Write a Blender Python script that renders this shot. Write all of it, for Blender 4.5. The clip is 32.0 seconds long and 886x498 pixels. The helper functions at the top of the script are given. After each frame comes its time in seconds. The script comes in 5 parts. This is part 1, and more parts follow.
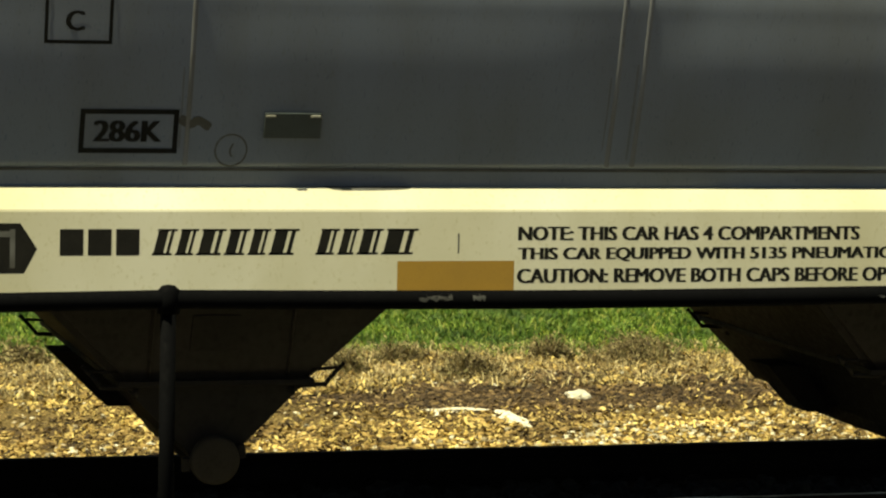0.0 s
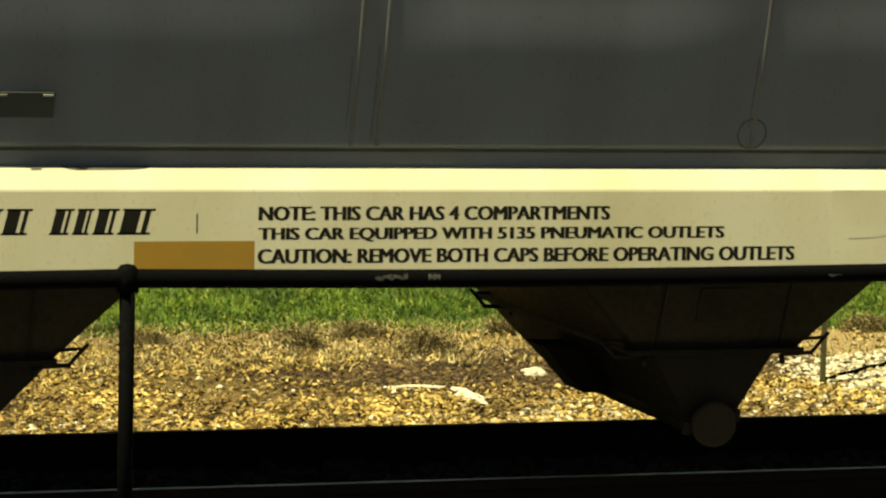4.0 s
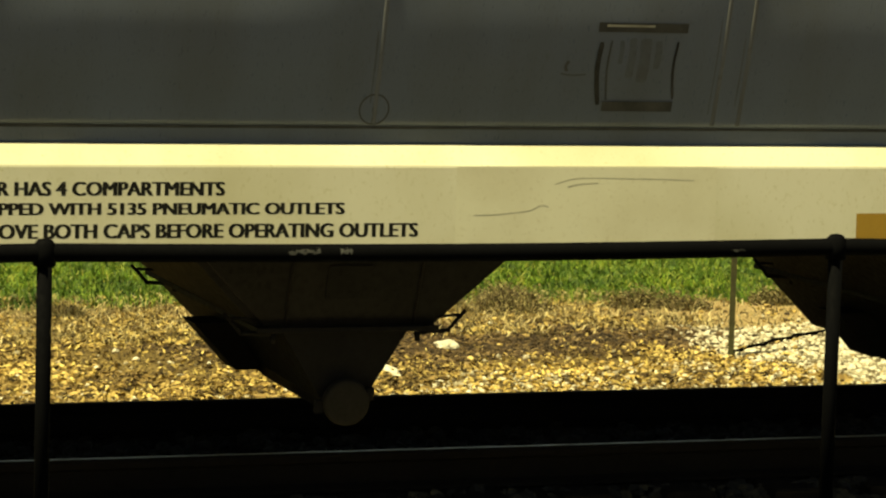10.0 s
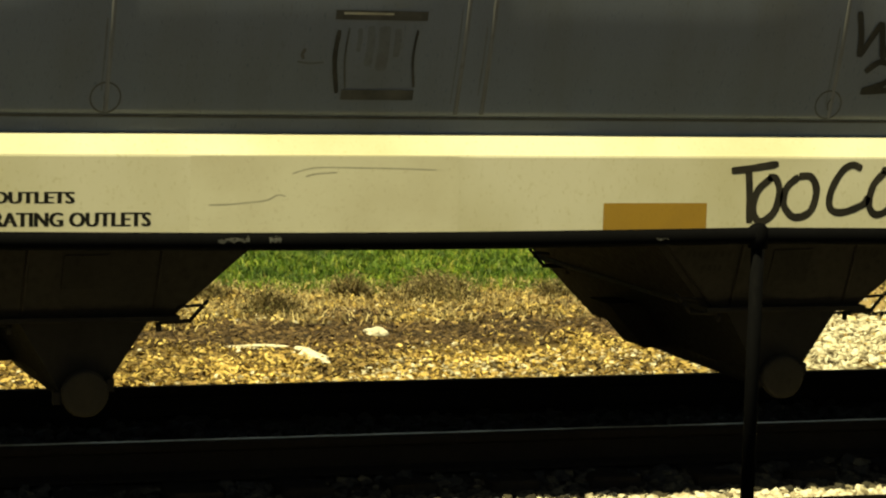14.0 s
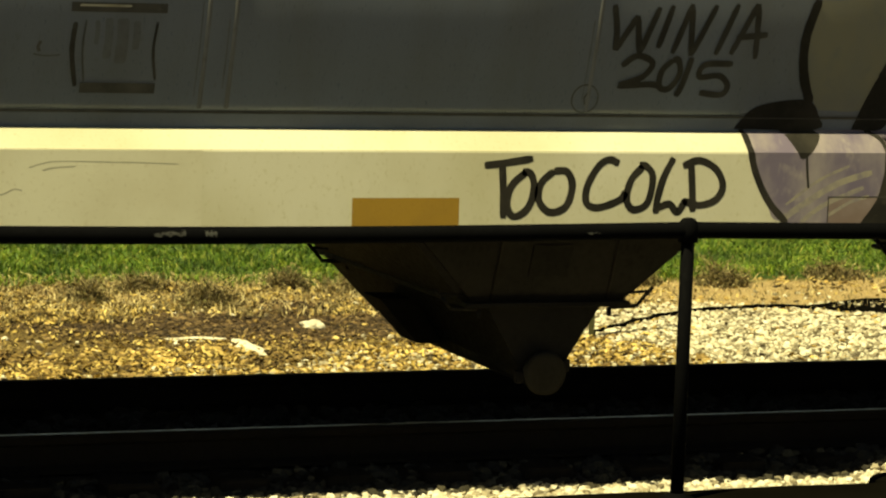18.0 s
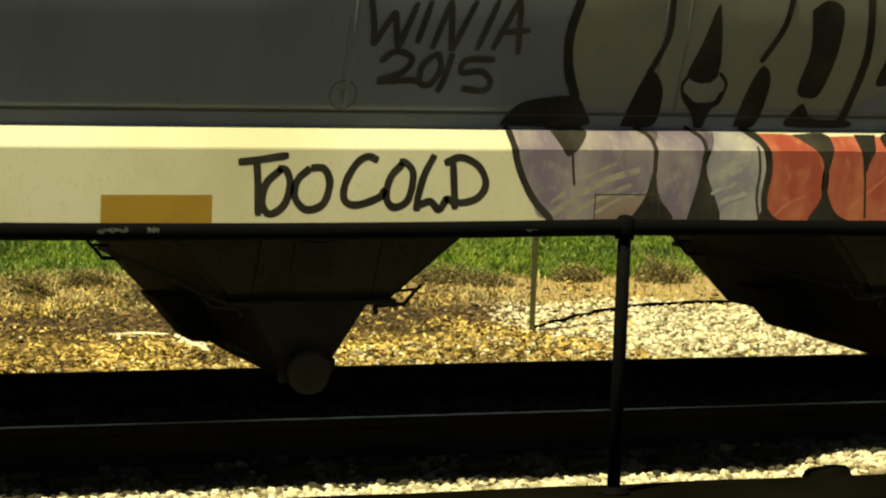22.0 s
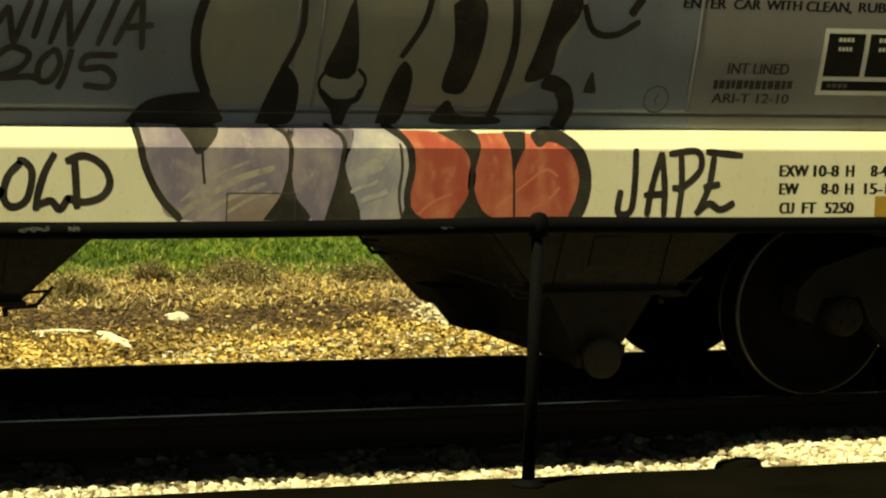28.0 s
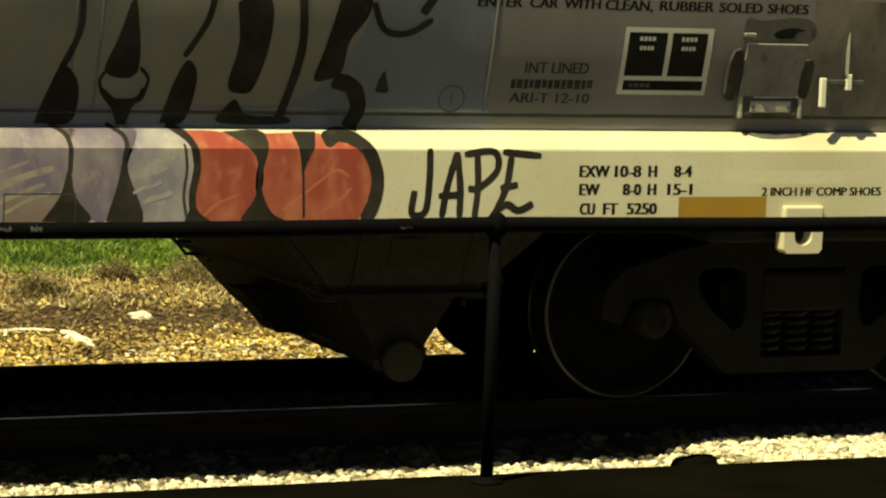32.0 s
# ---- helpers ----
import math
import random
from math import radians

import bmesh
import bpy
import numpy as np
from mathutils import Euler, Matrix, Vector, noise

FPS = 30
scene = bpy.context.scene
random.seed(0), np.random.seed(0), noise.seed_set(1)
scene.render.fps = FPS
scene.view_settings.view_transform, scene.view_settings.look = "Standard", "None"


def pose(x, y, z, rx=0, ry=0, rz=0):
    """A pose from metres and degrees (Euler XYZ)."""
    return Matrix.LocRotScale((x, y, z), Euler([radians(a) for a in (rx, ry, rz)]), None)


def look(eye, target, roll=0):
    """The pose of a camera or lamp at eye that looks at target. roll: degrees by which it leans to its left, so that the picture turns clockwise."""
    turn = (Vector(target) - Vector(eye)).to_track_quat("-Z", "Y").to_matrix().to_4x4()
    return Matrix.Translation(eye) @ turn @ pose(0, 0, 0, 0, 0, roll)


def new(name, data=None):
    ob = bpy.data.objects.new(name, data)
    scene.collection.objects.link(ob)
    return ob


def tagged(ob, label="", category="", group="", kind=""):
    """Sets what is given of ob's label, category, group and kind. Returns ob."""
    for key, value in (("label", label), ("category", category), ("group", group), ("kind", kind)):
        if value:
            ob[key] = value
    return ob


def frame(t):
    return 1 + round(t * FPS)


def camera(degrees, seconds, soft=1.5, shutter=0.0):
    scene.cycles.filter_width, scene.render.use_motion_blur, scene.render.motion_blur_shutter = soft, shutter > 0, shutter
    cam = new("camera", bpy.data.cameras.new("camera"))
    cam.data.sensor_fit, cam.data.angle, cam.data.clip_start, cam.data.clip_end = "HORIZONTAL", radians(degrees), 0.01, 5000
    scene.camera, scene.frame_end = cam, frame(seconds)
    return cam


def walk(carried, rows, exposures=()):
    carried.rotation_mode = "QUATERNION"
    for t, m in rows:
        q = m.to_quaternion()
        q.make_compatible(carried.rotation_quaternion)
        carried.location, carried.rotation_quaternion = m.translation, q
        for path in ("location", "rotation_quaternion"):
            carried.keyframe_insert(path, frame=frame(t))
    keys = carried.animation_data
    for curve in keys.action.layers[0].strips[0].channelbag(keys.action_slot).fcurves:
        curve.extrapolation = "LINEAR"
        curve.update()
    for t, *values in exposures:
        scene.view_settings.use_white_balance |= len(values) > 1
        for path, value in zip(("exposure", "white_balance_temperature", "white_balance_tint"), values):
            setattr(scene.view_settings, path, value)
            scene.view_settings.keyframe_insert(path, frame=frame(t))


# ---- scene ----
cam = camera(17.148, 32.0, soft=2.2)

# seconds, eye x y z, heading, dip and lean in degrees
PATH = [
    (0.0, -2.416, -12.820, 2.224, 16.027, 5.056, 1.242),
    (1.0, -2.423, -12.856, 2.229, 16.210, 5.165, 1.259),
    (2.0, -2.430, -12.893, 2.235, 16.403, 5.273, 1.275),
    (3.0, -2.437, -12.929, 2.241, 16.610, 5.381, 1.292),
    (5.5, -2.456, -13.021, 2.256, 17.208, 5.637, 1.357),
    (6.5, -2.463, -13.057, 2.261, 17.461, 5.726, 1.398),
    (7.5, -2.470, -13.094, 2.267, 17.733, 5.812, 1.450),
    (8.5, -2.477, -13.130, 2.273, 18.021, 5.889, 1.505),
    (9.5, -2.485, -13.167, 2.279, 18.314, 5.960, 1.561),
    (10.5, -2.492, -13.203, 2.285, 18.620, 6.026, 1.615),
    (11.5, -2.499, -13.240, 2.290, 18.947, 6.088, 1.665),
    (12.5, -2.507, -13.276, 2.296, 19.276, 6.142, 1.711),
    (13.5, -2.514, -13.313, 2.302, 19.617, 6.189, 1.755),
    (14.5, -2.521, -13.349, 2.308, 19.973, 6.229, 1.799),
    (16.5, -2.536, -13.422, 2.319, 20.598, 6.294, 1.889),
    (17.5, -2.543, -13.459, 2.325, 20.857, 6.310, 1.941),
    (18.5, -2.550, -13.495, 2.331, 21.111, 6.328, 1.998),
    (19.5, -2.557, -13.532, 2.337, 21.371, 6.342, 2.054),
    (20.5, -2.565, -13.569, 2.343, 21.639, 6.356, 2.104),
    (21.5, -2.572, -13.605, 2.348, 21.915, 6.370, 2.142),
    (22.5, -2.579, -13.642, 2.354, 22.180, 6.379, 2.164),
    (23.5, -2.586, -13.678, 2.360, 22.434, 6.389, 2.168),
    (24.5, -2.594, -13.715, 2.366, 22.712, 6.398, 2.160),
    (25.5, -2.601, -13.751, 2.372, 22.968, 6.405, 2.148),
    (27.5, -2.616, -13.824, 2.383, 23.388, 6.409, 2.136),
    (28.5, -2.623, -13.861, 2.389, 23.599, 6.413, 2.145),
    (29.5, -2.630, -13.897, 2.395, 23.787, 6.416, 2.161),
    (30.5, -2.637, -13.934, 2.401, 23.942, 6.416, 2.178),
    (31.2, -2.642, -13.960, 2.405, 24.053, 6.416, 2.190),
    (32.0, -2.648, -13.989, 2.409, 24.155, 6.415, 2.203),
]


def camera_rows():
    out = []
    for t, x, y, z, head, dip, lean in PATH:
        h, d = radians(head), radians(dip)
        way = Vector((math.sin(h) * math.cos(d), math.cos(h) * math.cos(d), -math.sin(d)))
        eye = Vector((x, y, z))
        out.append((t, look(eye, eye + way * 10, lean)))
    return out


EXPOSURE = 0.70
walk(cam, camera_rows(), exposures=[(0.0, EXPOSURE, 7800, 3), (2.0, EXPOSURE, 8200, 2), (7.0, EXPOSURE - 0.05, 10000, -2), (20.0, EXPOSURE - 0.12, 9900, -2), (25.0, EXPOSURE - 0.15, 9300, -3), (28.0, EXPOSURE - 0.06, 10500, -4), (32.0, EXPOSURE - 0.05, 9500, 0)])

# ---- light ----
TO_SUN = Vector((-0.50, -0.257, 1.0)).normalized()
world = bpy.data.worlds.new("sky")
scene.world = world
world.use_nodes = True
wn = world.node_tree.nodes
sky = wn.new("ShaderNodeTexSky")
sky.sky_type = "NISHITA"
sky.sun_disc = False
sky.sun_elevation = math.asin(TO_SUN.z)
sky.sun_rotation = math.atan2(TO_SUN.x, TO_SUN.y)
world.node_tree.links.new(sky.outputs[0], wn["Background"].inputs[0])
wn["Background"].inputs[1].default_value = 0.032
sun_data = bpy.data.lights.new("sun", "SUN")
sun_data.energy = 5.0
sun_data.angle = radians(0.5)
sun_data.color = (0.98, 0.955, 0.70)
sun = new("sun", sun_data)
sun.matrix_world = look(TO_SUN * 40, (0, 0, 0))


# ---- materials ----
def shader(name, rough=0.6, metal=0.0):
    m = bpy.data.materials.new(name)
    m.use_nodes = True
    b = m.node_tree.nodes["Principled BSDF"]
    b.inputs["Roughness"].default_value = rough
    b.inputs["Metallic"].default_value = metal
    return m, m.node_tree, b


def node(nt, kind, **kw):
    n = nt.nodes.new(kind)
    for k, v in kw.items():
        n.inputs[k.replace("_", " ")].default_value = v
    return n


def coords(nt, stretch=(1, 1, 1)):
    tc = nt.nodes.new("ShaderNodeTexCoord")
    mp = nt.nodes.new("ShaderNodeMapping")
    mp.inputs["Scale"].default_value = stretch
    nt.links.new(tc.outputs["Object"], mp.inputs["Vector"])
    return mp.outputs[0]


def ramp(nt, fac, stops):
    r = nt.nodes.new("ShaderNodeValToRGB")
    while len(r.color_ramp.elements) < len(stops):
        r.color_ramp.elements.new(0.5)
    for e, (p, c) in zip(r.color_ramp.elements, stops):
        e.position, e.color = p, (*c, 1)
    nt.links.new(fac, r.inputs[0])
    return r.outputs[0]


def mix(nt, fac, a, b, how="MIX"):
    n = nt.nodes.new("ShaderNodeMix")
    n.data_type, n.blend_type = "RGBA", how
    for sock, v in ((n.inputs[0], fac), (n.inputs[6], a), (n.inputs[7], b)):
        if isinstance(v, (int, float)):
            sock.default_value = v
        elif isinstance(v, tuple):
            sock.default_value = (*v, 1)
        else:
            nt.links.new(v, sock)
    return n.outputs[2]


def noise_of(nt, vec, scale, detail=4.0, rough=0.55):
    n = node(nt, "ShaderNodeTexNoise", Scale=scale, Detail=detail, Roughness=rough)
    nt.links.new(vec, n.inputs["Vector"])
    return n.outputs["Fac"]


def bump(nt, b, height, strength, dist):
    n = node(nt, "ShaderNodeBump", Strength=strength, Distance=dist)
    nt.links.new(height, n.inputs["Height"])
    nt.links.new(n.outputs[0], b.inputs["Normal"])


def worn(name, base, dirt, rough=0.55, metal=0.0, amount=0.5, grain=40.0, broad=1.6, streak=(1, 1, 1), relief=0.15, depth=0.004, gloss=0.5):
    """Paint or metal with broad stains and fine specks."""
    m, nt, b = shader(name, rough, metal)
    b.inputs["Specular IOR Level"].default_value = gloss
    vec = coords(nt, streak)
    big = noise_of(nt, vec, broad, 5)
    fine = noise_of(nt, vec, grain, 3, 0.6)
    f1 = ramp(nt, big, [(0.42, (0, 0, 0)), (0.72, (amount, amount, amount))])
    c = mix(nt, f1, base, dirt)
    f2 = ramp(nt, fine, [(0.58, (0, 0, 0)), (0.78, (amount, amount, amount))])
    c = mix(nt, f2, c, dirt)
    nt.links.new(c, b.inputs["Base Color"])
    r = node(nt, "ShaderNodeMapRange", From_Min=0.3, From_Max=0.7, To_Min=max(rough - 0.12, 0.05), To_Max=min(rough + 0.15, 1))
    nt.links.new(fine, r.inputs["Value"])
    nt.links.new(r.outputs[0], b.inputs["Roughness"])
    bump(nt, b, fine, relief, depth)
    return m


def varied(name, stops, rough=0.9, grain=60.0, relief=0.3, patch=None):
    """One of several tones for each loose piece, with grain."""
    m, nt, b = shader(name, rough)
    g = nt.nodes.new("ShaderNodeNewGeometry")
    c = ramp(nt, g.outputs["Random Per Island"], stops)
    fine = noise_of(nt, coords(nt), grain, 3)
    c = mix(nt, 0.35, c, ramp(nt, fine, [(0.3, (0.35, 0.33, 0.3)), (0.7, (1, 1, 1))]), "MULTIPLY")
    if patch:
        size, dark, light = patch
        c = mix(nt, 1.0, c, ramp(nt, noise_of(nt, coords(nt), size, 5, 0.65), [(0.36, dark), (0.62, light)]), "MULTIPLY")
    nt.links.new(c, b.inputs["Base Color"])
    bump(nt, b, fine, relief, 0.004)
    return m


M_BODY = worn("grey_car_paint", (0.155, 0.185, 0.250), (0.094, 0.096, 0.095), 0.36, amount=0.42, grain=55, broad=1.3, streak=(2.0, 1, 0.42), relief=0.015)
M_COAT = worn("neutral_grey_car_paint", (0.205, 0.203, 0.220), (0.125, 0.118, 0.110), 0.4, amount=0.45, grain=55, broad=1.6, streak=(2.0, 1, 0.5), relief=0.015)
M_SEAM = worn("grey_weld_paint", (0.180, 0.190, 0.215), (0.095, 0.088, 0.075), 0.62, amount=0.6, grain=45, broad=4.0, streak=(1, 1, 0.5), relief=0.05, gloss=0.25)
M_SILL = worn("cream_car_paint", (0.645, 0.635, 0.535), (0.40, 0.37, 0.20), 0.5, amount=0.55, grain=70, broad=1.1, streak=(1.0, 1, 0.7), relief=0.04)
M_PATCH = worn("overpainted_cream", (0.64, 0.63, 0.515), (0.42, 0.37, 0.25), 0.5, amount=0.4, grain=60, broad=2.0, relief=0.02)
# Hopper, outlet and cap colours are darkened to carry the shade below the sill.
M_HOPPER = worn("shade_dark_hopper_paint", (0.0135, 0.0108, 0.0095), (0.005, 0.0042, 0.0035), 0.7, amount=0.7, grain=30, broad=1.8, relief=0.2, gloss=0.2)
M_OUTLET = worn("shade_dark_outlet_steel", (0.013, 0.011, 0.0095), (0.006, 0.005, 0.0045), 0.7, amount=0.7, grain=35, broad=3.0, relief=0.25, gloss=0.15)
M_CAP = worn("dusty_pipe_cap", (0.021, 0.018, 0.014), (0.011, 0.009, 0.007), 0.8, amount=0.5, grain=60, broad=6.0, gloss=0.2)
# The railing's shade is put into this near-black, low-gloss paint.
M_SHADED_BLACK = worn("black_paint_with_shade", (0.0021, 0.0023, 0.0032), (0.0014, 0.0015, 0.0019), 0.8, amount=0.5, grain=50, broad=5.0, relief=0.15, gloss=0.04)
M_SCUFF = worn("scraped_bare_metal", (0.028, 0.029, 0.029), (0.009, 0.009, 0.009), 0.6, amount=0.7, grain=40, broad=14)
# Truck and wheel tones sit near black: the under-car shade is in them.
M_TRUCK = worn("shade_dark_dirty_iron", (0.013, 0.0115, 0.010), (0.006, 0.005, 0.0045), 0.85, amount=0.7, grain=25, broad=3.0, relief=0.4, gloss=0.1)
M_WHEEL = worn("shade_dark_rusty_steel", (0.0036, 0.0032, 0.0034), (0.002, 0.0018, 0.0018), 0.8, amount=0.6, grain=30, broad=4.0, relief=0.3, gloss=0.08)
M_TREAD = worn("polished_tread", (0.13, 0.127, 0.122), (0.04, 0.037, 0.034), 0.5, 1.0, amount=0.4, grain=60, broad=6.0)
M_RAILTOP = worn("polished_rail_head", (0.24, 0.205, 0.14), (0.05, 0.04, 0.03), 0.36, 1.0, amount=0.45, grain=40, broad=2.0, streak=(0.2, 1, 1))
# Rail web and sleeper colours are sunk towards black to hold the car's shade.
M_RAIL = worn("shade_dark_rusty_web", (0.009, 0.0065, 0.005), (0.0045, 0.0035, 0.003), 0.9, amount=0.6, grain=40, broad=3.0, relief=0.4, gloss=0.15)
M_TIE = worn("shade_dark_creosoted_timber", (0.012, 0.0095, 0.0075), (0.006, 0.005, 0.004), 0.9, amount=0.7, grain=25, broad=3.0, streak=(4, 0.5, 1), relief=0.6, gloss=0.15)
# Near-black because the walkway's shade is put into the colour; M_LOT is lit asphalt.
M_SHADED_ASPHALT = worn("asphalt_with_painted_shade", (0.003, 0.0028, 0.0022), (0.007, 0.006, 0.0045), 0.95, amount=0.5, grain=140, broad=1.5, relief=0.5, gloss=0.0)
M_LOT = worn("grey_weathered_asphalt", (0.075, 0.070, 0.060), (0.045, 0.042, 0.036), 0.9, amount=0.6, grain=120, broad=0.7, relief=0.4, gloss=0.2)
M_INK = worn("black_stencil_paint", (0.008, 0.008, 0.0075), (0.03, 0.028, 0.024), 0.75, amount=0.4, grain=80, broad=6, gloss=0.15)
M_SPRAY = worn("black_spray_paint", (0.013, 0.012, 0.011), (0.065, 0.058, 0.048), 0.7, amount=0.5, grain=18, broad=4, gloss=0.25)
M_OLDSPRAY = worn("thin_grey_black_spray_paint", (0.028, 0.027, 0.025), (0.085, 0.083, 0.078), 0.7, amount=0.6, grain=14, broad=4, gloss=0.3)
M_FADED = worn("faded_dark_marking", (0.06, 0.06, 0.056), (0.135, 0.14, 0.145), 0.6, amount=0.7, grain=45, broad=8)
M_SCRATCH = worn("thin_grey_scratch", (0.34, 0.33, 0.27), (0.5, 0.48, 0.4), 0.6, amount=0.8, grain=60, broad=20)
M_VIOLET = worn("violet_spray_paint", (0.152, 0.128, 0.198), (0.34, 0.305, 0.31), 0.5, amount=0.85, grain=9, broad=4, streak=(1.3, 1, 0.8))
M_PALE = worn("pale_blue_spray_paint", (0.21, 0.205, 0.275), (0.44, 0.42, 0.40), 0.5, amount=0.75, grain=9, broad=7, streak=(1.2, 1, 0.8))
M_RED = worn("red_spray_paint", (0.31, 0.058, 0.042), (0.46, 0.16, 0.10), 0.5, amount=0.8, grain=12, broad=6, streak=(1.4, 1, 0.7))
M_TINT = worn("thin_yellowish_spray", (0.225, 0.222, 0.185), (0.175, 0.19, 0.205), 0.45, amount=0.7, grain=9, broad=4, streak=(1, 1, 0.6), relief=0.015)
M_SWEEP = worn("thin_yellowish_white_spray", (0.30, 0.275, 0.235), (0.185, 0.165, 0.205), 0.55, amount=0.95, grain=34, broad=16, streak=(1.2, 1, 0.8))
M_THIN = worn("thin_white_spray", (0.34, 0.335, 0.345), (0.225, 0.22, 0.28), 0.55, amount=0.9, grain=30, broad=22)
M_TAN = worn("amber_reflector_strip", (0.34, 0.20, 0.035), (0.22, 0.13, 0.03), 0.45, amount=0.4, grain=90, broad=4)
M_GREEN = worn("dark_green_tag", (0.045, 0.058, 0.062), (0.02, 0.025, 0.027), 0.4, amount=0.5, grain=60, broad=8)
M_WHITE = worn("white_marking_paint", (0.70, 0.70, 0.66), (0.35, 0.33, 0.28), 0.6, amount=0.4, grain=80, broad=6)
M_RUN = worn("faint_grime_run", (0.125, 0.14, 0.170), (0.085, 0.088, 0.092), 0.55, amount=0.7, grain=40, broad=12)
M_DIRTRUN = worn("thin_dirt_run", (0.095, 0.096, 0.098), (0.058, 0.055, 0.050), 0.6, amount=0.6, grain=40, broad=12)
M_PLATE = worn("scuffed_grey_plate", (0.225, 0.22, 0.225), (0.075, 0.07, 0.065), 0.5, amount=0.75, grain=18, broad=7, streak=(1, 1, 0.6))
M_LIP = worn("dark_worn_steel_lip", (0.040, 0.040, 0.041), (0.115, 0.112, 0.11), 0.5, amount=0.6, grain=35, broad=9)
M_SOOT = worn("dark_grimy_steel", (0.028, 0.026, 0.025), (0.075, 0.07, 0.064), 0.6, amount=0.7, grain=30, broad=14, gloss=0.3)
M_RUST = worn("rusted_fitting", (0.15, 0.10, 0.065), (0.04, 0.03, 0.022), 0.7, 0.2, amount=0.7, grain=22, broad=7, relief=0.4)
M_BRIGHT = worn("galvanised_fitting", (0.48, 0.48, 0.45), (0.18, 0.16, 0.12), 0.4, 0.6, amount=0.6, grain=30, broad=9)
M_GRAVEL = varied("pale_limestone_gravel", [(0.0, (0.15, 0.125, 0.085)), (0.15, (0.34, 0.30, 0.215)), (0.4, (0.56, 0.51, 0.40)), (0.75, (0.74, 0.70, 0.58)), (1.0, (0.84, 0.82, 0.72))])
M_TANSTONE = varied("tan_stone_chips", [(0.0, (0.030, 0.021, 0.010)), (0.28, (0.115, 0.082, 0.036)), (0.5, (0.33, 0.25, 0.112)), (0.75, (0.54, 0.435, 0.215)), (1.0, (0.78, 0.68, 0.40))], patch=(1.6, (0.40, 0.32, 0.25), (1.22, 1.08, 0.80)))
M_DARKMARK = worn("matt_black_mark", (0.0025, 0.0023, 0.002), (0.007, 0.006, 0.005), 1.0, amount=0.5, grain=40, broad=5, gloss=0.0)
M_LITTER = varied("dry_leaf_litter", [(0.0, (0.05, 0.034, 0.015)), (0.28, (0.15, 0.108, 0.045)), (0.52, (0.38, 0.29, 0.118)), (0.8, (0.62, 0.51, 0.235)), (1.0, (0.84, 0.74, 0.40))], 0.8, patch=(1.6, (0.42, 0.35, 0.27), (1.20, 1.11, 0.82)))
M_SOIL = varied("brown_soil_crumbs", [(0.0, (0.018, 0.011, 0.006)), (0.4, (0.055, 0.036, 0.018)), (0.75, (0.11, 0.075, 0.038)), (0.93, (0.20, 0.145, 0.075)), (1.0, (0.36, 0.28, 0.16))], 0.95, patch=(2.5, (0.6, 0.55, 0.5), (1.3, 1.2, 1.1)))
M_GRASS = varied("mown_green_grass", [(0.0, (0.025, 0.07, 0.01)), (0.4, (0.075, 0.175, 0.02)), (0.72, (0.15, 0.27, 0.035)), (0.92, (0.28, 0.36, 0.075)), (1.0, (0.36, 0.36, 0.12))], 0.6, patch=(1.9, (0.34, 0.45, 0.30), (1.42, 1.26, 1.0)))
M_DRY = varied("dry_weed_stems", [(0.0, (0.05, 0.04, 0.02)), (0.4, (0.22, 0.175, 0.09)), (0.75, (0.56, 0.46, 0.24)), (1.0, (0.76, 0.66, 0.40))], 0.85)
M_WEED = varied("grey_brown_weeds", [(0.0, (0.04, 0.031, 0.016)), (0.35, (0.14, 0.108, 0.055)), (0.6, (0.27, 0.21, 0.105)), (0.8, (0.16, 0.155, 0.06)), (1.0, (0.50, 0.41, 0.22))], 0.85)
M_STONE = worn("white_limestone", (0.72, 0.69, 0.60), (0.40, 0.36, 0.28), 0.9, amount=0.5, grain=30, broad=9, relief=0.5)
M_POST = worn("weathered_post", (0.085, 0.085, 0.04), (0.03, 0.03, 0.018), 0.7, amount=0.6, grain=40, broad=5)


